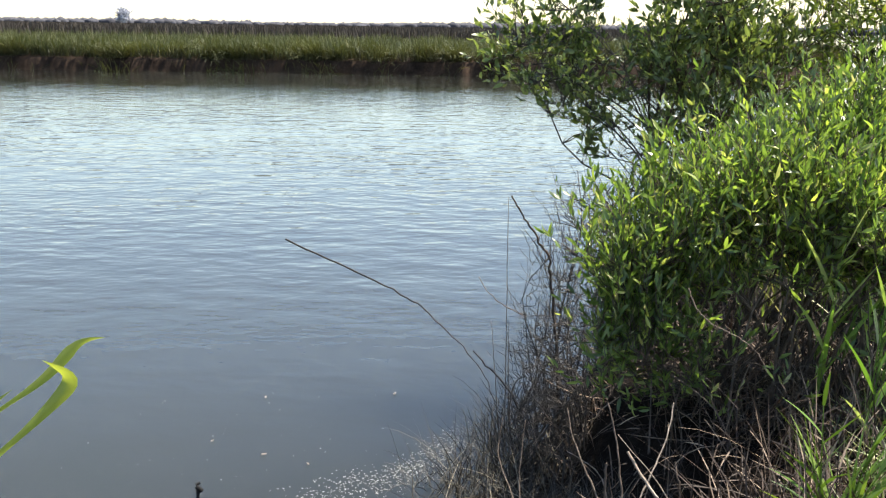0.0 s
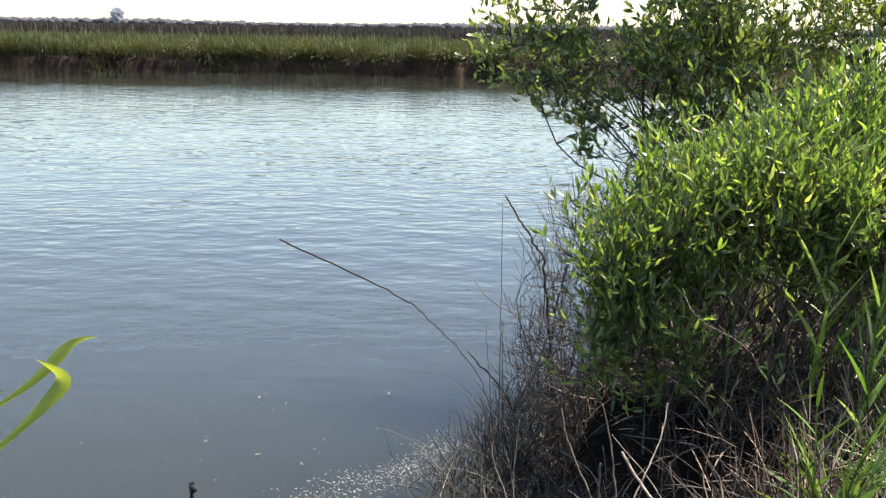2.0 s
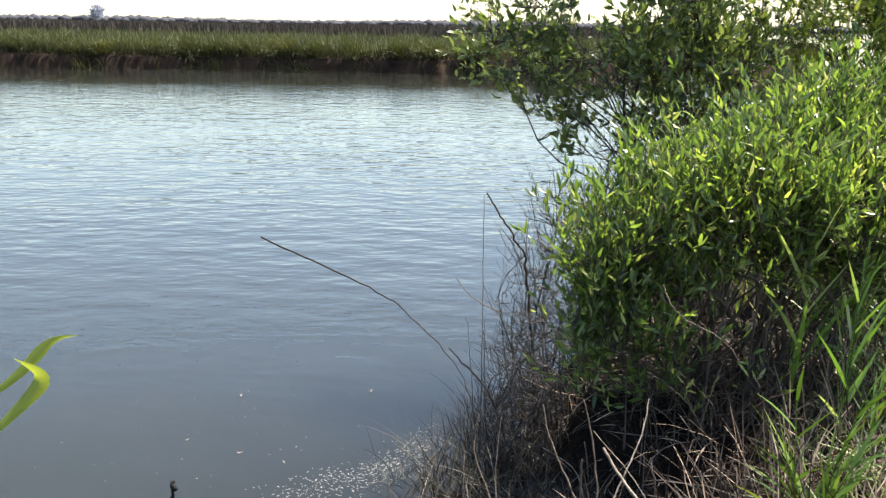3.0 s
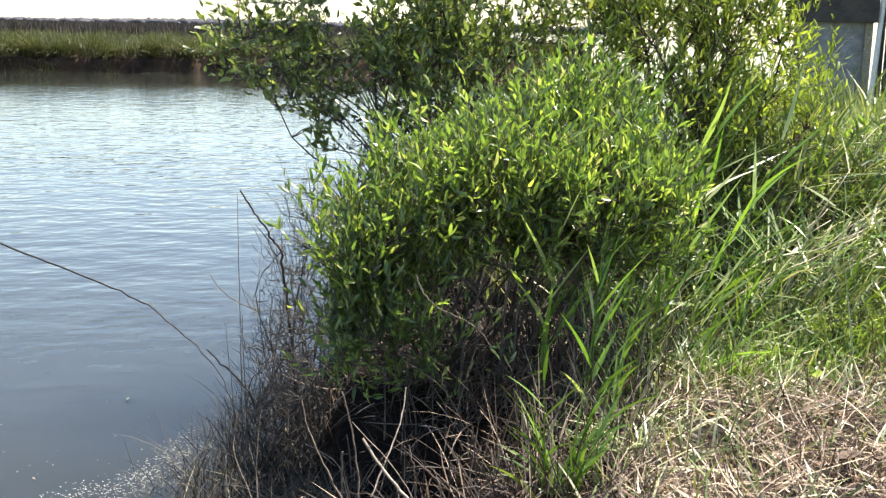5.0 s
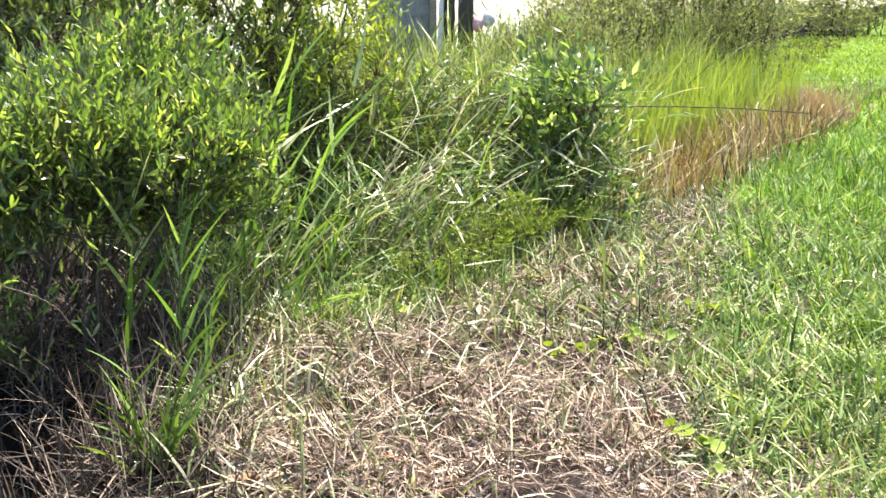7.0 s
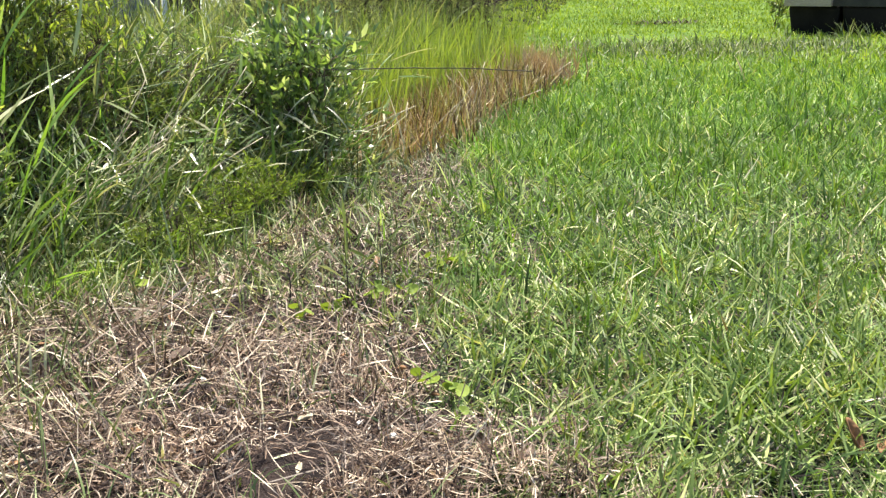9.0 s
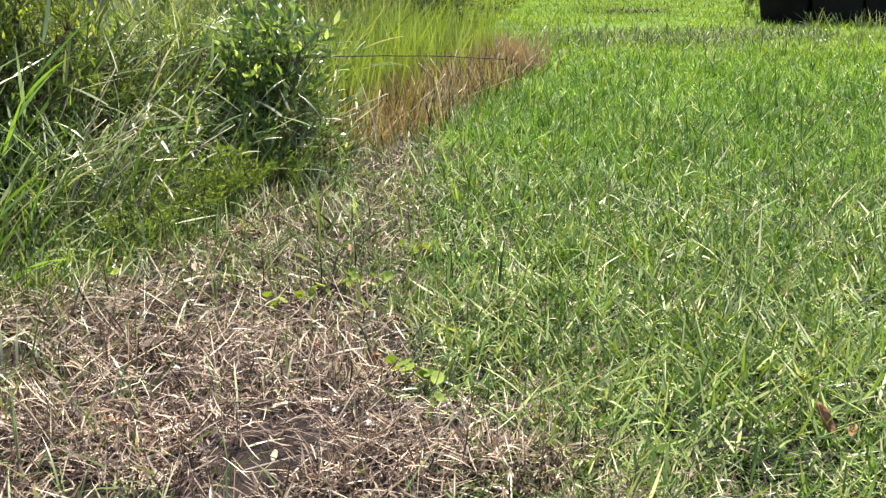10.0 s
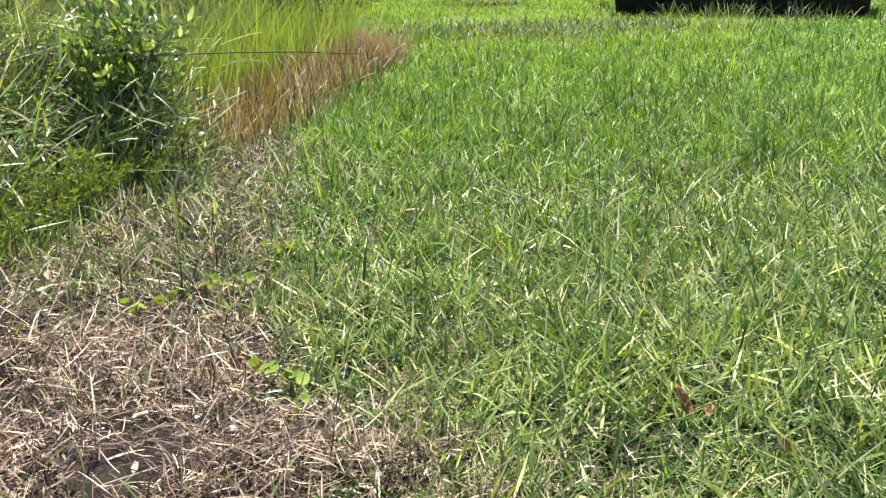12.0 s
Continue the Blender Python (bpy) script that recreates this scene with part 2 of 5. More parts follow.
def water_material():
    m, nt, bsdf, link = nodes_of("river_water")
    bsdf.inputs["Base Color"].default_value = (0.029, 0.031, 0.025, 1)
    bsdf.inputs["Roughness"].default_value, bsdf.inputs["IOR"].default_value = 0.04, 1.333
    bsdf.subsurface_method = "BURLEY"      # silt in the water spreads the light
    bsdf.inputs["Subsurface Weight"].default_value, bsdf.inputs["Subsurface Scale"].default_value = 1.0, 1.0
    bsdf.inputs["Subsurface Radius"].default_value = (4.5, 4.5, 4.2)
    a = noise_tex(nt, 1.0, 2, 0.45, (2.1, 2.9, 1))
    b = noise_tex(nt, 1.0, 2, 0.45, (5.8, 8.0, 1))
    big = noise_tex(nt, 0.12, 2)
    add = nt.nodes.new("ShaderNodeMath")
    add.operation = "MULTIPLY_ADD"
    link(b.outputs[0], add.inputs[0])
    add.inputs[1].default_value = 0.35
    link(a.outputs[0], add.inputs[2])
    g = nt.nodes.new("ShaderNodeNewGeometry")
    sep = nt.nodes.new("ShaderNodeSeparateXYZ")
    link(g.outputs["Position"], sep.inputs[0])
    calm = nt.nodes.new("ShaderNodeMapRange")   # sheltered and calm by the bank, rippled in midstream
    for i, v in ((1, 4.0), (2, 10.0), (3, 0.14), (4, 1.0)):
        calm.inputs[i].default_value = v
    link(sep.outputs["Y"], calm.inputs[0])
    gust = nt.nodes.new("ShaderNodeMapRange")
    for i, v in ((1, 0.3), (2, 0.7), (3, 0.5), (4, 1.2)):
        gust.inputs[i].default_value = v
    link(big.outputs[0], gust.inputs[0])
    st = nt.nodes.new("ShaderNodeMath")
    st.operation = "MULTIPLY"
    far = nt.nodes.new("ShaderNodeMapRange")    # smoother again under the far bank
    for i, v in ((1, 14.0), (2, 36.0), (3, 1.0), (4, 0.5)):
        far.inputs[i].default_value = v
    link(sep.outputs["Y"], far.inputs[0])
    both = nt.nodes.new("ShaderNodeMath")
    both.operation = "MULTIPLY"
    link(calm.outputs[0], both.inputs[0])
    link(far.outputs[0], both.inputs[1])
    link(both.outputs[0], st.inputs[0])
    link(gust.outputs[0], st.inputs[1])
    h = nt.nodes.new("ShaderNodeMath")
    h.operation = "MULTIPLY"
    link(add.outputs[0], h.inputs[0])
    link(st.outputs[0], h.inputs[1])
    bp = nt.nodes.new("ShaderNodeBump")
    bp.inputs["Strength"].default_value, bp.inputs["Distance"].default_value = 1.0, 0.0235
    link(h.outputs[0], bp.inputs["Height"])
    link(bp.outputs[0], bsdf.inputs["Normal"])
    return m


M_WATER = water_material()


# ---- mesh tools ----
def mesh_from(name, verts, tris=None, quads=None, along=None, smooth=False):
    me = bpy.data.meshes.new(name)
    verts = np.asarray(verts, np.float32).reshape(-1, 3)
    tris = np.zeros((0, 3), np.int32) if tris is None else np.asarray(tris, np.int32).reshape(-1, 3)
    quads = np.zeros((0, 4), np.int32) if quads is None else np.asarray(quads, np.int32).reshape(-1, 4)
    me.vertices.add(len(verts))
    me.vertices.foreach_set("co", verts.ravel())
    loops = np.concatenate([quads.ravel(), tris.ravel()])
    me.loops.add(len(loops))
    me.loops.foreach_set("vertex_index", loops)
    starts = np.concatenate([np.arange(len(quads)) * 4, len(quads) * 4 + np.arange(len(tris)) * 3]).astype(np.int32)
    me.polygons.add(len(starts))
    me.polygons.foreach_set("loop_start", starts)
    if along is not None:
        me.attributes.new("along", "FLOAT", "POINT").data.foreach_set("value", np.asarray(along, np.float32))
    me.update(calc_edges=True)
    if smooth:
        me.polygons.foreach_set("use_smooth", np.ones(len(starts), bool))
    return me


def thing(name, me, mat, label="", category="", group="", kind="", parent=None):
    ob = new(name, me)
    if me is not None and not me.materials:
        me.materials.append(mat)
    ob.parent = parent
    return tagged(ob, label, category, group, kind)


def part(name, me, mat, parent, label="", kind=""):
    return thing(name, me, mat, label, kind=kind, parent=parent)


def base_at(name, x, y, z, label, category, group=""):
    ob = new(name)
    ob.location = (x, y, z)
    ob.empty_display_size = 0.1
    return tagged(ob, label, category, group)


def bm_mesh(name, fill, bevel=0.0, smooth=False):
    bm = bmesh.new()
    fill(bm)
    if bevel:
        bmesh.ops.bevel(bm, geom=bm.edges[:], offset=bevel, segments=2, affect="EDGES", profile=0.6)
    me = bpy.data.meshes.new(name)
    bm.to_mesh(me)
    bm.free()
    if smooth:
        me.polygons.foreach_set("use_smooth", np.ones(len(me.polygons), bool))
    return me


def box_in(bm, cx, cy, cz, sx, sy, sz, turn=0.0):
    bmesh.ops.create_cube(bm, size=1, matrix=Matrix.Translation((cx, cy, cz)) @ Matrix.Rotation(radians(turn), 4, "Z") @ Matrix.Diagonal((sx, sy, sz, 1)))


def ribbons(base, heading, lean, bend, length, width, segs=3, twist=None, taper=0.5):
    """Grass blades: each leaves base at lean from upright towards heading and bends by bend over its length."""
    n = len(base)
    twist = rng.uniform(-0.9, 0.9, n) if twist is None else twist
    p = np.array(base, float)
    hx, hy = np.cos(heading), np.sin(heading)
    verts, along = [], []
    for s in range(segs + 1):
        f = s / segs
        a = lean + bend * f
        wdt = width * (1.0 if f < taper else max(0.0, (1 - f) / (1 - taper)) ** 0.8) * (0.55 + 0.45 * min(1, f * 3))
        sx, sy = -hy * np.cos(twist) , hx * np.cos(twist)
        side = np.stack([sx + hx * np.sin(twist) * np.cos(a), sy + hy * np.sin(twist) * np.cos(a), -np.sin(twist) * np.sin(a)], 1)
        if s < segs:
            verts += [p - side * (wdt / 2)[:, None], p + side * (wdt / 2)[:, None]]
            along += [f, f]
        else:
            verts.append(p.copy())
            along.append(1.0)
        step = length / segs
        a2 = lean + bend * (f + 0.5 / segs)
        p = p + np.stack([hx * np.sin(a2), hy * np.sin(a2), np.cos(a2)], 1) * step[:, None]
    k = 2 * segs + 1
    v = np.stack(verts, 1).reshape(-1, 3)
    o = (np.arange(n) * k)[:, None]
    quads = np.concatenate([o + np.array([[2 * s, 2 * s + 1, 2 * s + 3, 2 * s + 2]]) for s in range(segs - 1)], 1).reshape(-1, 4)
    tris = (o + np.array([[2 * segs - 2, 2 * segs - 1, 2 * segs]])).reshape(-1, 3)
    return v, tris, quads, np.tile(np.array(along), n)


def unit(v):
    return v / np.maximum(np.linalg.norm(v, axis=-1, keepdims=True), 1e-9)


def leaves(pos, axis, length, width, droop=0.12):
    """Pointed leaves, slightly folded along the midrib."""
    n = len(pos)
    axis = unit(axis)
    up = unit(np.cross(axis, rng.normal(size=(n, 3))))
    side = np.cross(axis, up)
    L, W = length[:, None], width[:, None]
    fold = up * W * 0.22
    v = np.stack([pos,
                  pos + axis * L * 0.35 + side * W * 0.46 + fold,
                  pos + axis * L * 0.40 - up * L * 0.02,
                  pos + axis * L * 0.35 - side * W * 0.46 + fold,
                  pos + axis * L * 0.72 + side * W * 0.33 + fold * 0.6 - up * L * droop * 0.3,
                  pos + axis * L * 0.72 - side * W * 0.33 + fold * 0.6 - up * L * droop * 0.3,
                  pos + axis * L - up * L * droop], 1).reshape(-1, 3)
    o = (np.arange(n) * 7)[:, None]
    tris = (o[:, :, None] + np.array([[[0, 1, 2], [0, 2, 3], [4, 6, 5]]])).reshape(-1, 3)
    quads = (o + np.array([[1, 4, 5, 2]])).reshape(-1, 4)
    tris = np.concatenate([tris, (o + np.array([[2, 5, 3]])).reshape(-1, 3)])
    return v, tris, quads


def tubes(paths, radii, sides=5):
    """Twigs: paths (n, k, 3), radii (n, k)."""
    paths, radii = np.asarray(paths, float), np.asarray(radii, float)
    n, k, _ = paths.shape
    tan = unit(np.gradient(paths, axis=1))
    ref = np.where(np.abs(tan[..., 2:]) > 0.9, np.array([1.0, 0, 0]), np.array([0, 0, 1.0]))
    a = unit(np.cross(tan, ref))
    b = np.cross(tan, a)
    ang = np.arange(sides) * 2 * np.pi / sides
    ring = paths[:, :, None] + radii[:, :, None, None] * (a[:, :, None] * np.cos(ang)[None, None, :, None] + b[:, :, None] * np.sin(ang)[None, None, :, None])
    idx = np.arange(n * k * sides).reshape(n, k, sides)
    nxt = np.roll(idx, -1, axis=2)
    quads = np.stack([idx[:, :-1], nxt[:, :-1], nxt[:, 1:], idx[:, 1:]], -1).reshape(-1, 4)
    caps = idx[:, -1, :4].reshape(-1, 4) if sides >= 4 else np.zeros((0, 4), int)
    tris = idx[:, -1, :3].reshape(-1, 3) if sides == 3 else None
    return ring.reshape(-1, 3), tris, np.concatenate([quads, caps])


def curve_paths(p0, p1, k, sag=0.0, wob=0.05):
    """Bent lines from p0 to p1 (n, 3)."""
    n = len(p0)
    f = np.linspace(0, 1, k)[None, :, None]
    d = p1 - p0
    ln = np.linalg.norm(d, axis=1)[:, None, None]
    off = rng.normal(size=(n, 1, 3)) * wob * ln
    off2 = rng.normal(size=(n, 1, 3)) * wob * 0.5 * ln
    path = p0[:, None] + d[:, None] * f + off * np.sin(np.pi * f) + off2 * np.sin(2 * np.pi * f)
    path[:, :, 2] += (sag * ln * np.sin(np.pi * f))[:, :, 0]
    return path


def tube_thing(name, points, r0, r1, mat, label, category, sides=6, steps=6):
    """One bent stick through a few points."""
    pts = np.array(points, float)
    t = np.linspace(0, 1, len(pts))
    q = np.linspace(0, 1, (len(pts) - 1) * steps + 1)
    fine = np.stack([np.interp(q, t, pts[:, i]) for i in range(3)], 1)
    for _ in range(3):
        fine[1:-1] = 0.25 * fine[:-2] + 0.5 * fine[1:-1] + 0.25 * fine[2:]
    fine[1:-1] += rng.normal(size=(len(fine) - 2, 3)) * r0 * 0.45
    v, tr, qd = tubes(fine[None], np.linspace(r0, r1, len(fine))[None], sides)
    return thing(name, mesh_from(name, v, tr, qd, smooth=True), mat, label, category)


# ---- ground and water ----
NEAR_EDGE = np.array([(-400, -60), (-40, -6), (-6, 1.0), (-1.5, 2.2), (-0.3, 2.45), (0.40, 2.5), (0.72, 2.75), (0.95, 3.15), (0.88, 3.6), (0.72, 4.2),
                      (0.85, 5.2), (1.5, 6.9), (3.0, 9.0), (7.0, 12.2), (16, 18.5), (45, 36), (400, 250)])
FAR_EDGE = np.array([(-600, 60), (-60, 47), (-30, 44.6), (-16, 43.6), (-4, 43.2), (6, 43.6), (12, 45.5), (18, 52), (26, 75), (45, 140), (120, 500), (300, 1500)])
THICKET = np.array([(1.0, 2.2), (1.33, 3.0), (1.52, 3.5), (2.0, 4.15), (3.0, 4.75), (4.6, 5.0), (9.0, 8.0), (30, 22)])
LAWN_EDGE = np.array([(1.2, -8), (1.85, 0.4), (2.1, 1.4), (2.42, 1.95), (2.95, 2.7), (3.75, 3.45), (5.0, 4.4), (7.2, 5.95), (10.4, 7.5), (11.6, 9.0), (14, 13.5), (40, 30), (300, 200)])


def side_of(line, x, y):
    """Distance from a polyline, positive to its left."""
    best, sign = np.full(x.shape, 1e9), np.zeros(x.shape)
    for a, b in zip(line[:-1], line[1:]):
        d = b - a
        t = np.clip(((x - a[0]) * d[0] + (y - a[1]) * d[1]) / (d @ d), 0, 1)
        px, py = a[0] + t * d[0], a[1] + t * d[1]
        dist = np.hypot(x - px, y - py)
        s = d[0] * (y - py) - d[1] * (x - px)
        near = dist < best
        best, sign = np.where(near, dist, best), np.where(near, s, sign)
    return np.where(sign >= 0, best, -best)


def wavy(x, y, seed=0.0):
    return (np.sin(x * 1.7 + seed + 1.3 * np.sin(y * 1.1 + seed)) + np.sin(y * 2.3 - seed * 2 + 1.1 * np.sin(x * 1.9)) + 0.5 * np.sin(x * 5.1 + y * 4.3 + seed)) / 2.5


SHELF = np.array([(-1.6, 2.6), (-0.85, 3.5), (-0.45, 4.10), (-0.05, 4.38), (0.18, 4.85), (0.42, 5.4)])      # low mud shelf at the waterline


def height(x, y):
    d = side_of(NEAR_EDGE, x, y) + 0.05 * wavy(x * 3, y * 3, 2.0)      # positive over the river
    land = 0.012 * wavy(x * 2.5, y * 2.5) + 0.02 * wavy(x, y, 1.0) + 0.009 * wavy(x * 9, y * 8.5, 17.0)
    near = np.interp(d, [-0.15, 0.0, 0.14, 0.28, 0.9, 2.5, 8.0], [0.0, -0.03, -0.30, -0.50, -0.60, -0.9, -1.7])
    e = side_of(FAR_EDGE, x, y) + 0.25 * wavy(x * 0.7, y * 0.7, 3.0) + 0.15 * wavy(x * 2.1, y * 2.0, 5.0)
    far = np.interp(e, [-8, -1.5, -0.04, 0.04, 0.5], [-1.7, -1.0, -0.62, 0.02, 0.14])
    z = np.where(d < 1.0, near, np.maximum(near, far))
    z = np.where(d > 8, far, z)
    s = -side_of(SHELF, x, y) + 0.04 * wavy(x * 6, y * 6, 9.0)
    low = np.interp(s, [-0.4, 0.0, 0.25, 0.6, 1.0], [-0.9, -0.475, -0.457, -0.40, -0.30])
    z = np.where((d > 0) & (np.hypot(x - 0.2, y - 4.1) < 1.5) & (y < 5.4), np.maximum(z, low), z)
    return z + np.where(d < 0, land, 0.0)


def ground():
    rings = np.concatenate([[0.02, 0.4, 0.8], np.geomspace(1.1, 38, 250), np.linspace(38.5, 42, 12), np.linspace(42.1, 50.5, 150), np.linspace(50.7, 56, 18), np.geomspace(57.5, 3500, 60)])
    fine = np.radians(np.arange(-32, 84, 0.3))
    rest = np.radians(np.arange(84, 328, 4.0))
    az = np.concatenate([fine, rest])
    r, a = np.meshgrid(rings, az, indexing="ij")
    x, y = r * np.sin(a), r * np.cos(a)
    z = height(x, y)
    nr, na = x.shape
    idx = np.arange(nr * na).reshape(nr, na)
    nxt = np.roll(idx, -1, axis=1)
    quads = np.stack([idx[:-1], idx[1:], nxt[1:], nxt[:-1]], -1).reshape(-1, 4)
    me = mesh_from("ground", np.stack([x, y, z], -1), quads=quads, smooth=True)
    for m in (M_SOIL, M_TURF, M_MUD_SHADE, M_FIELD, M_SWARD, M_DIRT, M_FAR_MUD):
        me.materials.append(m)
    cx, cy = x.ravel()[quads].mean(1), y.ravel()[quads].mean(1)
    d, l, e = side_of(NEAR_EDGE, cx, cy), side_of(LAWN_EDGE, cx, cy), side_of(FAR_EDGE, cx, cy)
    # soil under the thicket gets the near-black mud, its shade painted in
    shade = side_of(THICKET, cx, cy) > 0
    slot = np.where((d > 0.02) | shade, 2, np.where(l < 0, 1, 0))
    slot = np.where((slot == 1) & (np.hypot(cx, cy) > 9.5 + 1.5 * wavy(cx, cy, 3.0)), 4, slot)
    slot = np.where((slot == 4) & (((cx - 18.6) / 1.3) ** 2 + ((cy - 3.7) / 0.75) ** 2 < 1), 5, slot)
    slot = np.where(e > -3, 6, slot)
    slot = np.where(e > 1.8, 3, slot)
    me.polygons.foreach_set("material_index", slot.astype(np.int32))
    return thing("ground", me, None, "river bank with dry soil, lawn and muddy edge", "ground", kind="structure")


ground()
me = mesh_from("water", [(-3000, -400, WATER), (3000, -400, WATER), (3000, 1200, WATER), (-3000, 1200, WATER)], quads=[(0, 1, 2, 3)])
thing("water", me, M_WATER, "rippled tidal river water reflecting a pale sky", "water", kind="structure")


def polar(n, a0, a1, r0, r1, power=1.0):
    """Random places, thinning out with distance from the lawn's corner."""
    a = np.radians(rng.uniform(a0, a1, n))
    u = rng.random(n)
    r = r0 * (r1 / r0) ** u if power == 1.0 else (r0 ** (1 - power) + u * (r1 ** (1 - power) - r0 ** (1 - power))) ** (1 / (1 - power))
    return r * np.sin(a), r * np.cos(a), r


def blades_mesh(name, x, y, length, width, lean, bend, segs=3, z=None, heading=None, taper=0.5):
    n = len(x)
    z = height(x, y) - 0.005 if z is None else z
    heading = rng.uniform(0, 2 * np.pi, n) if heading is None else heading
    v, t, q, al = ribbons(np.stack([x, y, z], 1), heading, lean, bend, length, width, segs, None, taper)
    return mesh_from(name, v, t, q, al)


# ---- lawn ----
def lawn():
    x, y, r = (np.concatenate(q) for q in zip(polar(200000, 16, 84, 1.9, 32), polar(110000, 30, 84, 7, 60)))
    l, d = side_of(LAWN_EDGE, x, y), side_of(NEAR_EDGE, x, y)
    edge = 0.12 * wavy(x * 3, y * 3, 4.0) + 0.05 * wavy(x * 9, y * 8, 1.0) + 0.10 * rng.normal(size=len(x))
    keep = (l < edge) & (d < -0.1)
    bare = np.exp(-(((x - 15.2) / 2.2) ** 2 + ((y - 9.6) / 0.8) ** 2))
    keep &= (rng.random(len(x)) > 0.75 * bare) & (rng.random(len(x)) > 0.97 * np.exp(-(((x - 18.6) / 1.1) ** 2 + ((y - 3.7) / 0.6) ** 2) ** 2))
    thin = 0.5 + 0.5 * wavy(x * 3.1, y * 3.3, 13.0) + 0.4 * wavy(x * 9, y * 8, 3.0)
    keep &= rng.random(len(x)) > np.clip(thin - 0.45, 0, 0.85) * np.interp(r, [3, 8], [1.0, 0.5])
    x, y, r = x[keep], y[keep], r[keep]
    n = len(x)
    tall = 0.5 + 0.5 * np.clip(wavy(x * 0.8, y * 0.8, 7.0), -1, 1)
    grow = np.interp(r, [2.5, 4.5, 7.0, 11, 16], [0.75, 1.0, 1.15, 1.0, 0.75])
    length = rng.uniform(0.05, 0.17, n) * (0.75 + 0.5 * tall) * grow * np.where(rng.random(n) < 0.06, 1.7, 1.0)
    width = rng.uniform(0.0045, 0.0095, n) * np.where(rng.random(n) < 0.05, 1.6, 1.0) * np.interp(r, [2.5, 4, 7, 12, 30, 60], [0.72, 0.95, 1.25, 1.6, 2.6, 5.0])
    lying = rng.random(n) < np.interp(r, [2.5, 5.0, 9.0], [0.94, 0.78, 0.45])
    lean = np.where(lying, rng.uniform(0.7, 1.45, n), np.abs(rng.normal(0.35, 0.25, n)))
    bend = np.where(lying, rng.normal(0.1, 0.35, n), rng.normal(0.55, 0.4, n))
    lush = rng.random(n) < np.interp(r + 0.8 * wavy(x, y, 3.0), [3.2, 7.0], [0.12, 0.92])
    sunny = (y > 0.36 * x) & (rng.random(n) < np.interp(r + 1.2 * wavy(x, y, 5.0), [10, 16.5], [0.03, 0.92]))
    for name, mat, label, sel in (("lawn_grass", M_LAWN, "coarse green lawn grass with dead straw blades", ~lush), ("lush_lawn_grass", M_LAWN_GREEN, "lush bright green lawn grass", lush & ~sunny), ("yellow_lawn_grass", M_LAWN_YELLOW, "yellow-green far lawn grass", lush & sunny)):
        me = blades_mesh(name, x[sel], y[sel], length[sel], width[sel], lean[sel], bend[sel], 3)
        thing(name, me, mat, label, "grass", kind="stuff")

    x, y, r = polar(22000, 16, 84, 2.0, 9)
    l = side_of(LAWN_EDGE, x, y) + 0.12 * wavy(x * 3, y * 3, 4.0)
    keep = (l < -0.04) & (rng.random(len(x)) < np.clip(0.55 + 0.5 * wavy(x * 2.3, y * 2.1, 15.0), 0.12, 1) * np.clip(0.35 - l * 0.8, 0.3, 1))
    x, y, r = x[keep], y[keep], r[keep]
    n = len(x)
    me = blades_mesh("broad_lawn_grass", x, y, rng.uniform(0.07, 0.19, n), rng.uniform(0.0065, 0.0125, n), rng.uniform(0.35, 1.35, n), rng.normal(0.15, 0.35, n), 4, height(x, y) + rng.uniform(0.0, 0.04, n), None, 0.3)
    thing("broad_lawn_grass", me, M_LAWN_BROAD, "broad flat green grass blades lying in the lawn", "grass", kind="stuff")


lawn()


M_LONG_STRAW = leaf_material("long_straw", [(0.0, (0.03, 0.02, 0.015)), (0.35, (0.16, 0.105, 0.078)), (0.7, (0.36, 0.275, 0.21)), (1.0, (0.80, 0.71, 0.59))], 0.04, (1.1, 1.0, 0.8), 0.5, patch=6.0, low=(0.36, 0.32, 0.3))


# ---- dry thatch between lawn and bank ----
def worn_holes(x, y):
    """True where the litter is worn through to dark soil."""
    return (wavy(x * 5.3, y * 4.9, 17.0) + 0.6 * wavy(x * 14, y * 12, 9.0) + 0.3 * wavy(x * 31, y * 29, 3.0) > 0.55) & (rng.random(len(x)) < 0.8)


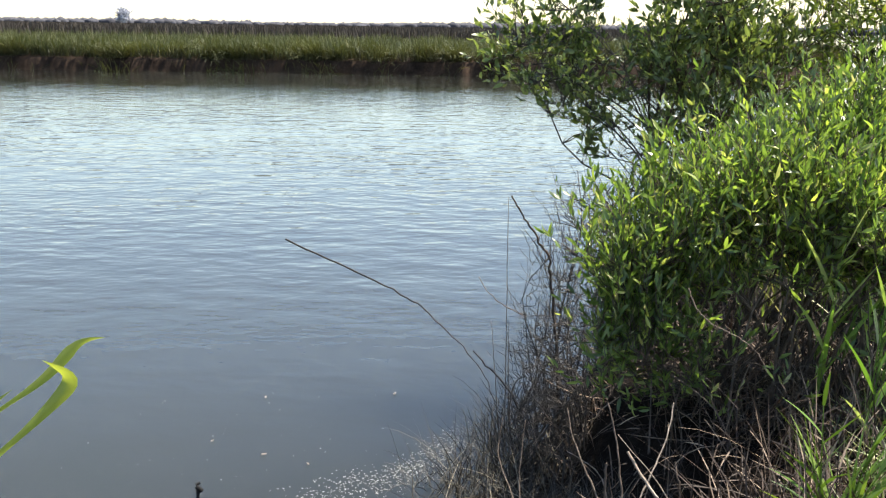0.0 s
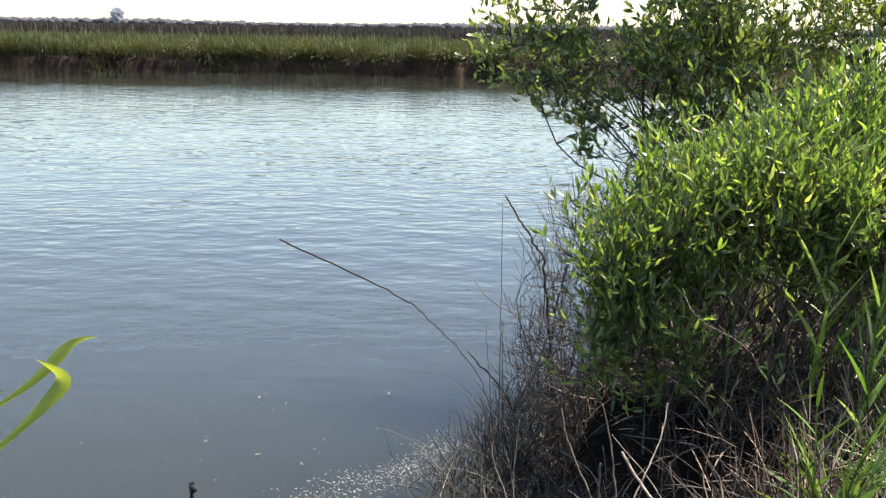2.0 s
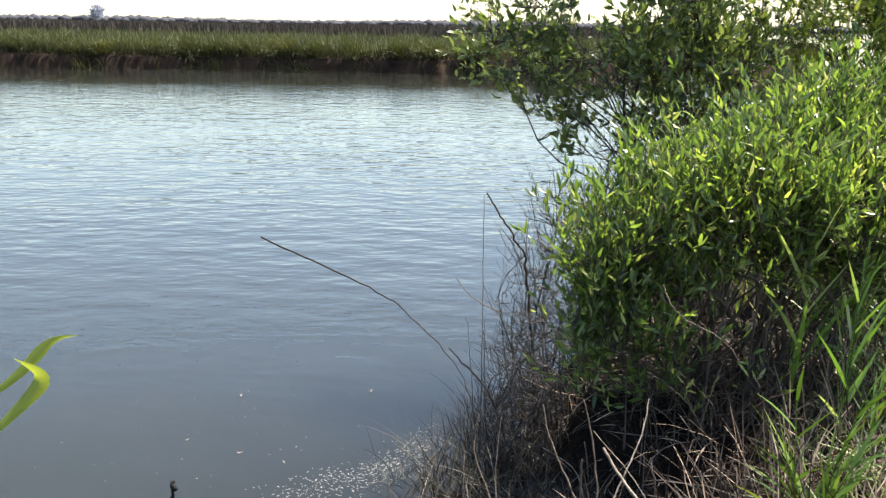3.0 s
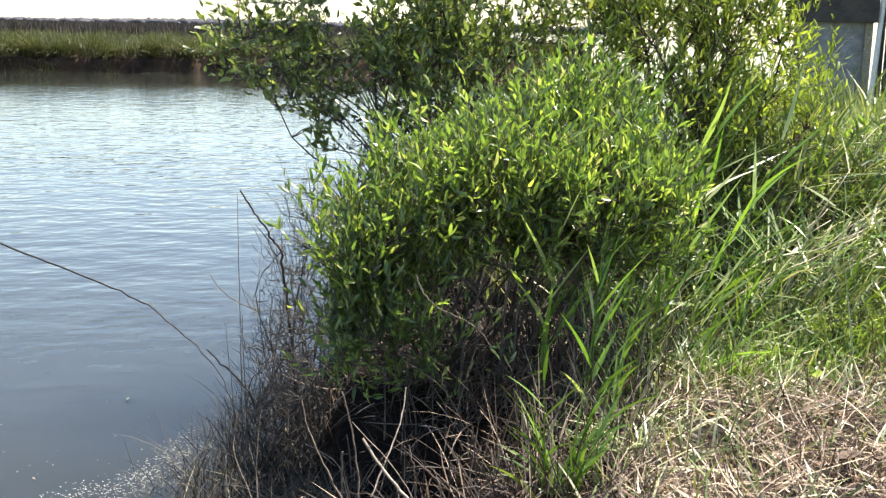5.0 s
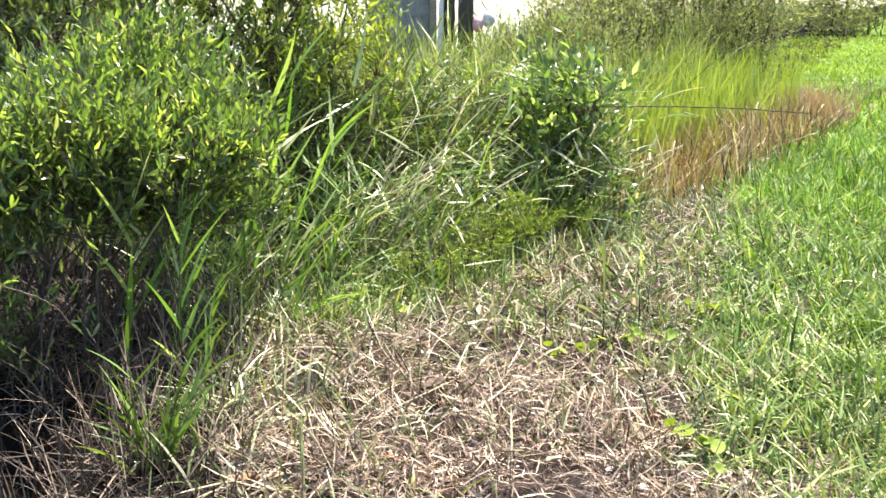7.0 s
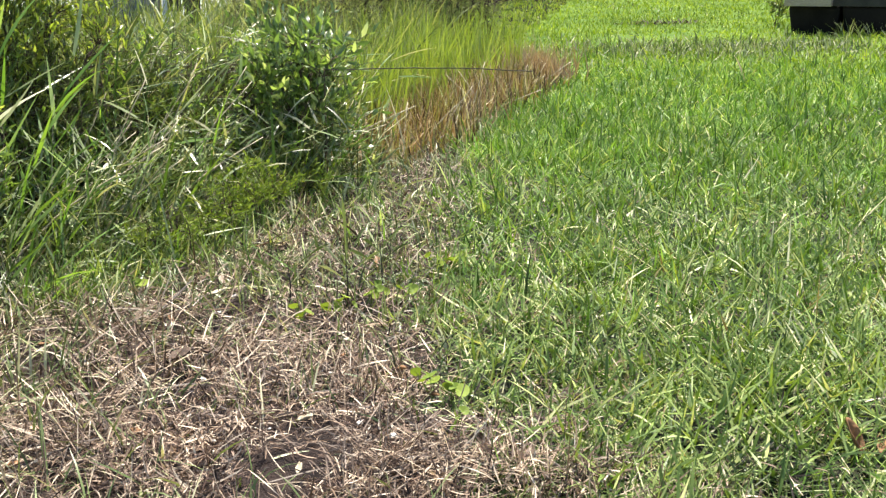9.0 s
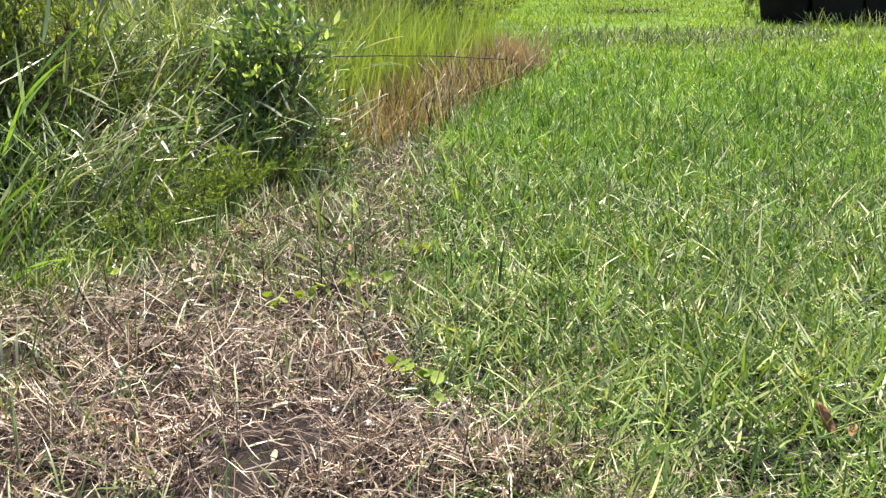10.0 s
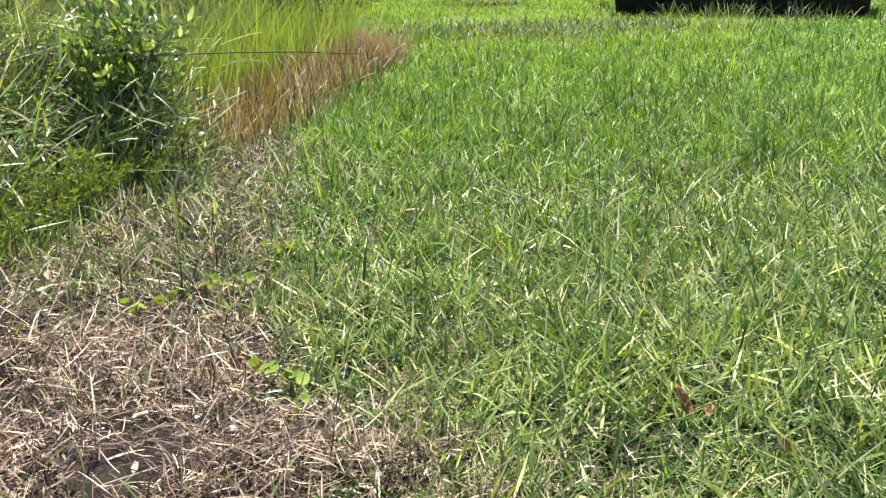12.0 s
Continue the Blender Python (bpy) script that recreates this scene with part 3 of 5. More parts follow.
def thatch():
    x, y, r = polar(270000, 0, 75, 1.7, 11)
    l, d = side_of(LAWN_EDGE, x, y), side_of(NEAR_EDGE, x, y)
    k = side_of(THICKET, x, y) + 0.12 * wavy(x * 4, y * 4, 1.0)
    keep = (l > -0.15 - 0.4 * rng.random(len(x)) ** 2 - np.where(rng.random(len(x)) < 0.10, 2.5, 0.0)) & (d < 0.25) & ((k < -0.05) | (x > 2.2) | (rng.random(len(x)) < 0.12))
    bare = 0.5 + 0.5 * wavy(x * 4.5, y * 4.1, 6.0) + 0.35 * wavy(x * 13, y * 12, 2.0)
    bare = bare + 0.3 * wavy(x * 2.1, y * 2.3, 11.0)
    keep &= rng.random(len(x)) < np.clip(1.2 - 1.45 * bare, 0.03, 0.9)
    keep &= ~worn_holes(x, y)
    x, y, r = x[keep], y[keep], r[keep]
    n = len(x)
    me = blades_mesh("straw_litter", x, y, rng.uniform(0.02, 0.095, n) * rng.uniform(0.6, 1.25, n), rng.uniform(0.002, 0.0056, n) * np.interp(r, [3, 9], [1, 1.6]),
                     rng.normal(1.32, 0.3, n), rng.normal(0.1, 0.9, n), 3, height(x, y) + rng.uniform(0.0, 0.045, n))
    thing("straw_litter", me, M_STRAW, "dry pale straw and leaf litter on soil", "straw", kind="stuff")
    # longer straws lying in combed mats
    x, y, r = polar(42000, 8, 66, 1.9, 8)
    mat_at = wavy(x * 3.2, y * 3.0, 21.0) + 0.4 * wavy(x * 8, y * 8, 4.0) + 0.55 * np.exp(-(((x - 1.95) / 0.75) ** 2 + ((y - 3.15) / 0.6) ** 2))
    keep = (side_of(LAWN_EDGE, x, y) > -0.1) & (side_of(THICKET, x, y) < -0.02) & (rng.random(len(x)) < np.clip(0.12 + 1.05 * mat_at, 0.04, 1)) & ~worn_holes(x, y)
    x, y = x[keep], y[keep]
    n = len(x)
    head = 2.5 * wavy(x * 1.6, y * 1.7, 31.0) + rng.normal(size=n) * 0.9 + np.pi * (rng.random(n) < 0.5)
    big = np.exp(-(((x - 1.95) / 0.8) ** 2 + ((y - 3.2) / 0.65) ** 2))
    me = blades_mesh("straw_mat", x, y, rng.uniform(0.05, 0.17, n) * rng.uniform(0.7, 1.3, n) * (1 + 0.6 * big), rng.uniform(0.002, 0.0046, n) * (1 + 0.35 * big), rng.normal(1.22, 0.3, n), rng.normal(0.2, 0.55, n), 4, height(x, y) + rng.uniform(0.01, 0.05, n), head, 0.7)
    thing("straw_mat", me, M_LONG_STRAW, "long pale dead grass lying in flattened mats", "straw", kind="stuff")
    # thin grass coming up through the litter towards the bank and the lawn
    x, y, r = polar(46000, 20, 62, 2.2, 9)
    l, d, k = side_of(LAWN_EDGE, x, y), side_of(NEAR_EDGE, x, y), side_of(THICKET, x, y)
    dense = np.clip(0.10 + 0.85 * np.exp(-np.abs(k) / 0.55) + 0.5 * np.exp(-np.abs(l) / 0.25) + 0.35 * (r > 4.2) + 0.9 * np.exp(-((x - 3.3) ** 2 + (y - 3.95) ** 2) / 0.5) + 0.5 * np.maximum(0, wavy(x * 5, y * 5, 8.0) - 0.35), 0, 1)
    keep = (l > -0.1) & (k < 0.25) & (d < 0) & (rng.random(len(x)) < dense * np.interp(r, [3.0, 4.5], [0.07, 0.75]))
    x, y, r = x[keep], y[keep], r[keep]
    n = len(x)
    k = side_of(THICKET, x, y)
    me = blades_mesh("sparse_grass", x, y, rng.uniform(0.04, 0.17, n) * (1 + 1.1 * np.exp(-np.abs(k) / 0.4)), rng.uniform(0.003, 0.009, n), np.abs(rng.normal(0.7, 0.4, n)), rng.normal(0.6, 0.5, n), 3)
    thing("sparse_grass", me, M_TANGLE, "sparse green grass growing through dry litter", "grass", kind="stuff")


thatch()


# ---- shrubs ----
def in_blobs(blobs, n, shell=0.45):
    """Points in a union of ellipsoids, more of them near the surface."""
    want, n = n, int(n * 2.1)
    vol = np.array([b[3] * b[4] * b[5] for b in blobs]) ** 0.8
    which = rng.choice(len(blobs), n, p=vol / vol.sum())
    b = np.array(blobs)[which]
    u = unit(rng.normal(size=(n, 3)))
    lump = 1 + 0.16 * np.sin(u[:, 0] * 5 + which) * np.sin(u[:, 1] * 6 + 2 * which) + 0.12 * np.sin(u[:, 2] * 9 + u[:, 0] * 7)
    rad = (shell + (1 - shell) * rng.random(n) ** 0.6) * (1 + 0.12 * rng.normal(size=n)) * lump
    at = b[:, :3] + u * b[:, 3:6] * rad[:, None]
    s = 1.6 / max(0.1, np.mean(b[:, 3:6]))                     # growth gathers in sprays with gaps between
    spray = np.sin(at[:, 0] * 5.1 * s + 2 * np.sin(at[:, 2] * 3 * s)) + np.sin(at[:, 1] * 4.7 * s + at[:, 0] * 2 * s) + np.sin(at[:, 2] * 4.3 * s + 1.5 * np.sin(at[:, 0] * 3.7 * s))
    return at[np.argsort(spray + rng.normal(size=n) * 0.5)[-want:]][rng.permutation(want)]


def shrub(name, foot, spread, blobs, n_stem, n_twig, per_twig, leaf_len, leaf_wid, leaf_mat, label, category="shrub", stem_r=0.012, twig_r=0.0022, bark=None, upright=0.35, twig_len=0.3, group=""):
    """A shrub of bent stems from its foot, twigs through its crown, and leaves along the twigs; blobs: (x, y, z, rx, ry, rz)."""
    bark = bark or M_BARK
    root = base_at(name, *foot, label, category, group)
    f = np.array(foot)
    p0 = f + np.stack([rng.normal(size=n_stem) * spread, rng.normal(size=n_stem) * spread, np.full(n_stem, -0.03)], 1)
    p1 = in_blobs(blobs, n_stem, 0.25)
    p1[:, 2] = np.maximum(p1[:, 2], f[2] + 0.25)
    k = 9
    stems = curve_paths(p0, p1, k, 0.08, 0.06)
    rad = np.linspace(1, 0.3, k)[None] * stem_r * rng.uniform(0.6, 1.2, (n_stem, 1))
    ends = in_blobs(blobs, n_twig)
    ends[:, 2] = np.maximum(ends[:, 2], WATER + 0.1)
    flat, radf = stems[:, 2:].reshape(-1, 3), rad[:, 2:].reshape(-1)
    d = ((ends[:, None] - flat[None]) ** 2 * np.array([1, 1, 1.2])).sum(2) + np.where(flat[None, :, 2] > ends[:, None, 2] + 0.02, 0.08, 0)
    at = flat[np.argmin(d, axis=1)]
    big = curve_paths(at, ends, 6, 0.05, 0.08)
    twig_rad = np.linspace(1, 0.45, 6)[None] * twig_r * rng.uniform(0.7, 1.5, (n_twig, 1))
    # leafy shoots at the twig ends grow upwards and outwards
    out = unit(ends - at) * (1 - upright) + np.array([0, 0, 1.0]) * upright + rng.normal(size=ends.shape) * 0.25
    tips = ends + unit(out) * (twig_len * rng.uniform(0.4, 1.0, n_twig))[:, None]
    shoots = curve_paths(ends, tips, 5, 0.0, 0.05)
    shoot_rad = np.linspace(0.7, 0.3, 5)[None] * twig_r * np.ones((n_twig, 1))
    for i in range(n_stem):
        v, t, qd = tubes(stems[i:i + 1] - f, rad[i:i + 1], 6)
        part("stem", mesh_from("stem", v, t, qd, smooth=True), bark, root)
    va, _, qa = tubes(big - f, twig_rad, 4)
    vb, _, qb = tubes(shoots - f, shoot_rad, 4)
    part("twig_mass", mesh_from("twig_mass", np.concatenate([va, vb]), quads=np.concatenate([qa, qb + len(va)]), smooth=True), bark, root, "", "stuff")
    if per_twig:
        m = per_twig
        u = rng.random((n_twig, m))
        on_shoot = rng.random((n_twig, m)) < 0.72
        def along(path, u):
            kk = path.shape[1] - 1
            i = np.minimum((u * kk).astype(int), kk - 1)
            w = (u * kk - i)[..., None]
            rows = np.arange(len(path))[:, None]
            return path[rows, i] * (1 - w) + path[rows, i + 1] * w, unit(path[rows, i + 1] - path[rows, i])
        pa, ta = along(shoots, u)
        pb, tb = along(big, 0.45 + 0.55 * u)
        pos, tan = np.where(on_shoot[..., None], pa, pb).reshape(-1, 3), np.where(on_shoot[..., None], ta, tb).reshape(-1, 3)
        axis = tan * 0.8 + unit(rng.normal(size=pos.shape)) * 0.72 + np.array([0, 0, 0.2])
        size = rng.uniform(0.4, 1.2, len(pos))
        v, t, q = leaves(pos - f, axis, leaf_len * size, leaf_wid * size * rng.uniform(0.85, 1.15, len(pos)))
        part("foliage", mesh_from("foliage", v, t, q), leaf_mat, root, "", "stuff")
    return root


shrub("marsh_elder", (1.15, 3.95, 0.0), 0.16,
      [(1.12, 4.05, 0.70, 0.38, 0.36, 0.26), (0.80, 4.0, 0.54, 0.24, 0.26, 0.24), (1.52, 4.15, 0.74, 0.36, 0.34, 0.32), (1.58, 4.22, 0.94, 0.24, 0.26, 0.18), (0.66, 3.84, 0.24, 0.14, 0.15, 0.20), (1.15, 3.8, 0.68, 0.32, 0.2, 0.18), (1.55, 3.95, 0.66, 0.28, 0.25, 0.22), (0.92, 3.80, 0.60, 0.26, 0.15, 0.16), (1.55, 3.78, 0.70, 0.25, 0.15, 0.2), (1.25, 3.9, 0.80, 0.2, 0.2, 0.14), (0.85, 3.72, 0.25, 0.16, 0.1, 0.12), (1.78, 4.0, 0.60, 0.22, 0.2, 0.26), (1.66, 3.74, 0.66, 0.2, 0.13, 0.18), (1.40, 3.70, 0.68, 0.24, 0.12, 0.16), (0.70, 3.84, 0.30, 0.16, 0.15, 0.2), (0.62, 3.9, 0.5, 0.14, 0.15, 0.2)],
      40, 2400, 11, 0.056, 0.0145, M_ELDER, "bright green leafy marsh elder shrub leaning over the bank", stem_r=0.0075, bark=M_STEM, upright=0.66, twig_len=0.30)
shrub("saltbush_tree", (1.15, 5.6, 0.0), 0.14,
      [(1.25, 5.6, 1.25, 0.36, 0.40, 0.55), (1.42, 5.5, 1.15, 0.3, 0.3, 0.4), (1.55, 5.7, 1.35, 0.42, 0.4, 0.6), (1.2, 5.6, 1.95, 0.5, 0.5, 0.4), (1.15, 5.35, 1.1, 0.22, 0.2, 0.4)],
      26, 880, 11, 0.056, 0.022, M_TREE_LEAF, "tall dark green saltbush standing by the water", stem_r=0.009, upright=0.5, twig_len=0.24)
shrub("saltbush_tree", (1.45, 5.6, 0.0), 0.08,
      [(0.36, 5.6, 1.38, 0.17, 0.2, 0.2), (0.42, 5.6, 1.16, 0.2, 0.22, 0.14), (0.60, 5.6, 1.00, 0.2, 0.22, 0.13), (0.74, 5.6, 0.84, 0.16, 0.2, 0.14), (0.62, 5.6, 1.30, 0.18, 0.2, 0.2), (0.84, 5.6, 1.10, 0.2, 0.2, 0.2)],
      16, 290, 6, 0.056, 0.024, M_TREE_LEAF, "sparse dark saltbush branches leaning out over the water", stem_r=0.007, twig_r=0.0024, bark=M_DARK_TWIG, upright=0.3, twig_len=0.2)
for x, y, h in ((0.80, 3.70, 0.42), (1.12, 3.53, 0.42), (1.46, 3.66, 0.55), (1.60, 3.82, 0.62)):
    shrub("elder_shoot", (x, y, 0.0), 0.09, [(x, y, h * 0.7, 0.17, 0.12, h * 0.38), (x + 0.06, y - 0.05, h * 0.45, 0.14, 0.1, h * 0.3)], 9, 20 if x < 1.0 or x > 1.4 else 9, 6, 0.056, 0.0135, M_ELDER, "sparse leafy upright shoot before the shaded elder stems", stem_r=0.0032, twig_r=0.0016, bark=M_STEM, upright=0.8, twig_len=0.16, group="elder shoots")
shrub("leafy_shrub", (2.55, 5.35, 0.0), 0.18,
      [(2.4, 5.2, 0.95, 0.45, 0.4, 0.55), (2.85, 5.25, 1.0, 0.40, 0.4, 0.5), (2.6, 5.4, 1.7, 0.6, 0.5, 0.5), (2.0, 5.3, 1.3, 0.3, 0.3, 0.6)],
      26, 1600, 12, 0.06, 0.015, M_WILLOW, "tall green leafy shrub behind the long grass", upright=0.75, twig_len=0.34)
for x, y, z, h, w in ((0.50, 4.50, -0.48, 1.12, 0.19), (0.48, 4.28, -0.48, 0.8, 0.15), (0.62, 4.75, -0.40, 1.22, 0.21), (0.92, 5.05, -0.05, 1.0, 0.22)):
    shrub("bare_twig_bush", (x, y, z), 0.10, [(x, y, z + h * 0.55, w, w, h * 0.42), (x - 0.08, y, z + h * 0.3, w, w, h * 0.3)], 22, 420, 0, 0, 0, None,
          "dry grey leafless twig bush at the water's edge", stem_r=0.0055, twig_r=0.0018, bark=M_DARK_TWIG, upright=0.55, twig_len=0.15, group="bare twig bushes")
shrub("broadleaf_bush", (4.15, 4.85, 0.0), 0.1,
      [(4.12, 4.9, 0.55, 0.3, 0.22, 0.22), (4.25, 4.85, 0.72, 0.24, 0.2, 0.2), (4.0, 4.95, 0.38, 0.26, 0.15, 0.2), (4.3, 4.8, 0.36, 0.2, 0.15, 0.2)],
      16, 300, 7, 0.085, 0.027, M_BROADLEAF, "glossy green broad-leaved bush among grass")


# ---- long grass ----
def grass_clump(name, x, y, n, reach, length, width, lean, bend, mat, label, segs=5, heading=None, spread=0.06, group="", taper=0.35, lift=0.0, kind=""):
    px, py = x + rng.normal(size=n) * spread, y + rng.normal(size=n) * spread
    head = rng.uniform(0, 2 * np.pi, n) if heading is None else radians(heading) + rng.normal(size=n) * reach
    raised = rng.random(n) < 0.6 if lift else np.zeros(n, bool)       # side blades leave their stems higher up
    foot = height(px, py) - 0.005 + np.where(raised, lift * rng.random(n), 0.0)
    tilt = np.where(raised, rng.uniform(0.5, 1.6, n), np.abs(rng.normal(lean, lean * 0.5, n)))
    size = length * rng.uniform(0.55, 1.05, n) * np.where(raised, 0.55, 1.0)
    me = blades_mesh(name, px, py, size, width * rng.uniform(0.7, 1.15, n), tilt, rng.normal(bend, bend * 0.4, n), segs, foot, head, taper)
    return thing(name, me, mat, label, "grass", group, kind)


def blade_plant(name, x, y, n, length, width, lean, bend, mat, label, heading=None, reach=0.7, spread=0.05, group="", segs=7):
    """A grass plant whose broad blades are parts of it."""
    z = float(height(np.array([x]), np.array([y]))[0])
    root = base_at(name, x, y, z, label, "grass", group)
    for i in range(n):
        b = np.array([[spread * rng.normal(), spread * rng.normal(), -0.01]])
        h = np.array([rng.uniform(0, 2 * np.pi) if heading is None else radians(heading) + reach * rng.normal()])
        v, t, qd, al = ribbons(b, h, np.array([abs(rng.normal(lean, 0.5 * lean))]), np.array([rng.normal(bend, 0.4 * bend)]), np.array([length * rng.uniform(0.5, 1.05)]), np.array([width * rng.uniform(0.65, 1.15)]), segs, None, 0.3)
        part("blade", mesh_from("blade", v, t, qd, al), mat, root)
    return root


def reed_plant(name, x, y, h, tilt, heading, n, leaf, width, mat, label, group="", stiff=0.3, low=0.12, culm=None):
    """A leaning culm with stiff leaves leaving it by turns to either side, and one at its tip."""
    z = float(height(np.array([x]), np.array([y]))[0])
    root = base_at(name, x, y, z, label, "grass", group)
    a = radians(heading)
    f = np.linspace(0, 1, 10)
    th = tilt * (0.55 + 0.75 * f) + 0.05 * rng.normal()
    step = np.stack([np.cos(a) * np.sin(th), np.sin(a) * np.sin(th), np.cos(th)], 1)
    path = np.concatenate([[[0, 0, -0.01]], np.cumsum(step[:-1] * h / 9, 0)])
    v, t, q = tubes(path[None], np.linspace(0.0034, 0.0012, 10)[None], 5)
    part("culm", mesh_from("culm", v, t, q, smooth=True), culm or mat, root)
    for i in range(n):
        g = 0.995 if i == n - 1 else low + (0.92 - low) * (i + rng.random()) / n
        base = np.array([[np.interp(g, f, path[:, k]) for k in range(3)]])
        way = np.array([np.interp(g, f, step[:, k]) for k in range(3)])
        turn = a + (1 if i % 2 else -1) * rng.uniform(0.7, 1.9)
        side = np.array([math.cos(turn), math.sin(turn), rng.uniform(-0.1, 0.35)])
        d = unit((way + (0.12 if i == n - 1 else rng.uniform(0.5, 0.95)) * side)[None])[0]
        v, t, q, al = ribbons(base, np.array([math.atan2(d[1], d[0])]), np.array([math.acos(max(-1, min(1, d[2])))]), np.array([rng.normal(stiff, 0.22)]), np.array([leaf * rng.uniform(0.6, 1.1) * (1.1 - 0.3 * g)]), np.array([width * rng.uniform(0.7, 1.15)]), 6, None, 0.25)
        part("leaf", mesh_from("leaf", v, t, q, al), mat, root)
    return root


blade_plant("grass_tuft", 1.09, 2.91, 34, 0.36, 0.014, 0.34, 0.4, M_TALL, "broad-bladed green grass tuft on dry soil")
for x, y, h, tilt in ((1.13, 2.95, 0.42, 0.25), (1.05, 2.93, 0.38, 0.2), (1.10, 2.86, 0.3, 0.5)):
    reed_plant("tuft_shoot", x, y, h, tilt, -40 + 60 * rng.normal(), 8, 0.22, 0.013, M_TALL, "leafy green shoot standing in a grass tuft", "shoots of the tuft")
for x, y, h, tilt in ((1.55, 4.02, 0.85, 0.18), (1.62, 3.92, 0.8, 0.24), (1.72, 3.98, 1.0, 0.34), (1.80, 4.0, 1.1, 0.38), (1.90, 3.96, 1.0, 0.44), (1.98, 4.0, 1.15, 0.34), (2.10, 4.1, 1.0, 0.48), (1.70, 3.76, 0.6, 0.2), (1.84, 3.8, 0.55, 0.5),
                      (2.28, 4.2, 0.95, 0.5), (1.46, 3.70, 0.69, 0.15), (1.40, 3.54, 0.69, 0.12), (1.36, 3.40, 0.66, 0.1), (1.38, 3.28, 0.5, 0.16), (1.44, 3.62, 0.78, 0.16), (2.5, 4.35, 0.95, 0.42), (2.2, 4.05, 0.6, 0.7), (1.6, 3.62, 0.42, 0.45)):
    reed_plant("broad_reed", x - (0.16 if h > 0.7 else 0.0), y + (0.09 if h > 0.7 else 0.0), h, 0.9 * tilt, -35 + 28 * rng.normal(), 8, 0.46 if h > 0.7 else 0.3, 0.021 if h > 0.7 else 0.015, M_REED_GRASS if h > 0.6 else M_TALL, "tall bright green broad-bladed reed standing by soil", "broad reeds", 0.15)
for i in range(110):
    t = rng.random()
    reed_plant("tangle_reed", 1.95 + 2.45 * t + 0.1 * rng.normal(), 4.18 + 0.62 * t + 0.36 * abs(rng.normal()), rng.uniform(0.35, 0.8), rng.uniform(0.2, 1.0), rng.uniform(0, 360) if i % 3 else -30 + 40 * rng.normal(), 8, rng.uniform(0.12, 0.24), rng.uniform(0.007, 0.012), (M_TANGLE, M_REED_GRASS, M_TANGLE, M_TALL)[i % 4],
               "leafy green grass stem leaning in the tangle", "tangle reeds", 0.2, 0.2, M_DRY_CULM if i % 5 == 0 else None)
for i in range(20):
    reed_plant("tangle_reed", 3.75 + 0.75 * rng.random(), 4.55 + 0.2 * rng.random(), rng.uniform(0.3, 0.6), rng.uniform(0.3, 0.9), rng.uniform(0, 360), 8, rng.uniform(0.16, 0.26), rng.uniform(0.009, 0.014), M_TANGLE if i % 3 else M_REED_GRASS, "leafy green grass stem leaning in the tangle", "tangle reeds", 0.2, 0.15)
for x, y, h in ((3.15, 5.45, 1.15), (3.3, 5.4, 1.25), (3.42, 5.3, 1.1), (3.55, 5.25, 1.2), (3.0, 5.5, 1.2), (3.7, 5.2, 1.0), (3.25, 5.25, 1.0)):
    reed_plant("pale_reed", x, y, h, 0.22, -35 + 40 * rng.normal(), 10, 0.34, 0.012, M_TANGLE, "tall pale grass stem rising above the tangle", "pale reeds", 0.5, 0.35)
for i in range(34):
    t = rng.random() if i < 28 else 0.9 + 0.1 * rng.random()
    grass_clump("tangled_grass", 1.85 + 2.5 * t + 0.15 * rng.normal(), 4.10 + 0.65 * t + 0.25 * abs(rng.normal()), 50, 3.0, rng.uniform(0.3, 0.6), rng.uniform(0.009, 0.017), rng.uniform(0.4, 1.1), rng.uniform(0.05, 0.5), M_TANGLE,
                "tangled long green grass with dry stems", 4, rng.uniform(0, 360), 0.19, "tangled bank grass", 0.35, 0.45)
for i in range(54):
    t = rng.random()
    grass_clump("tall_bank_grass", 2.1 + 3.0 * t + 0.2 * rng.normal(), 4.65 + 0.95 * t + 0.9 * rng.random(), 66, 2.5, rng.uniform(0.55, 1.0), rng.uniform(0.009, 0.017), rng.uniform(0.25, 0.8), rng.uniform(0.05, 0.6), M_TANGLE if i % 4 else M_TALL,
                "tall arching bank grass with seed stems", 5, rng.uniform(0, 360), 0.22, "tall bank grass", 0.35, 0.75)
for i in range(20):
    t = (i + 0.5) / 20
    x, y, h = 2.5 + 2.0 * t + 0.1 * rng.normal(), 4.8 + 0.6 * t + 0.45 * rng.random(), rng.uniform(0.6, 1.0)
    shrub("leafy_weed", (x, y, 0.0), 0.07, [(x, y, h * 0.6, 0.22, 0.22, h * 0.42)], 9, 110, 7, 0.055, 0.013, M_ELDER if i % 3 == 0 else M_TREE_LEAF, "narrow-leaved weed standing in tall grass", "weed", stem_r=0.005, twig_r=0.0018, twig_len=0.2, group="weeds in the bank grass")
for x, y, ln, turn in ((1.95, 3.9, 0.8, -28), (2.2, 4.0, 0.75, -35), (2.5, 4.15, 0.7, -15)):
    blade_plant("sprawling_reed", x, y, 5, ln, 0.016, 0.85, 0.75, M_REED_GRASS, "green reed sprawling low over dry straw", turn, 0.5, 0.06, "sprawling reeds")
for x, y, h in ((3.30, 4.26, 0.34), (3.12, 4.20, 0.26), (3.46, 4.34, 0.30), (3.62, 4.46, 0.24), (2.75, 4.10, 0.18), (3.9, 4.55, 0.22)):
    shrub("feathery_weed", (x, y, 0.0), 0.06, [(x, y, h * 0.6, 0.16, 0.13, h * 0.42)], 10, 80, 8, 0.034, 0.009, M_WEED, "low feathery yellow-green weed at the tangle's foot", "weed", stem_r=0.003, twig_r=0.0013, twig_len=0.09, group="feathery weeds")
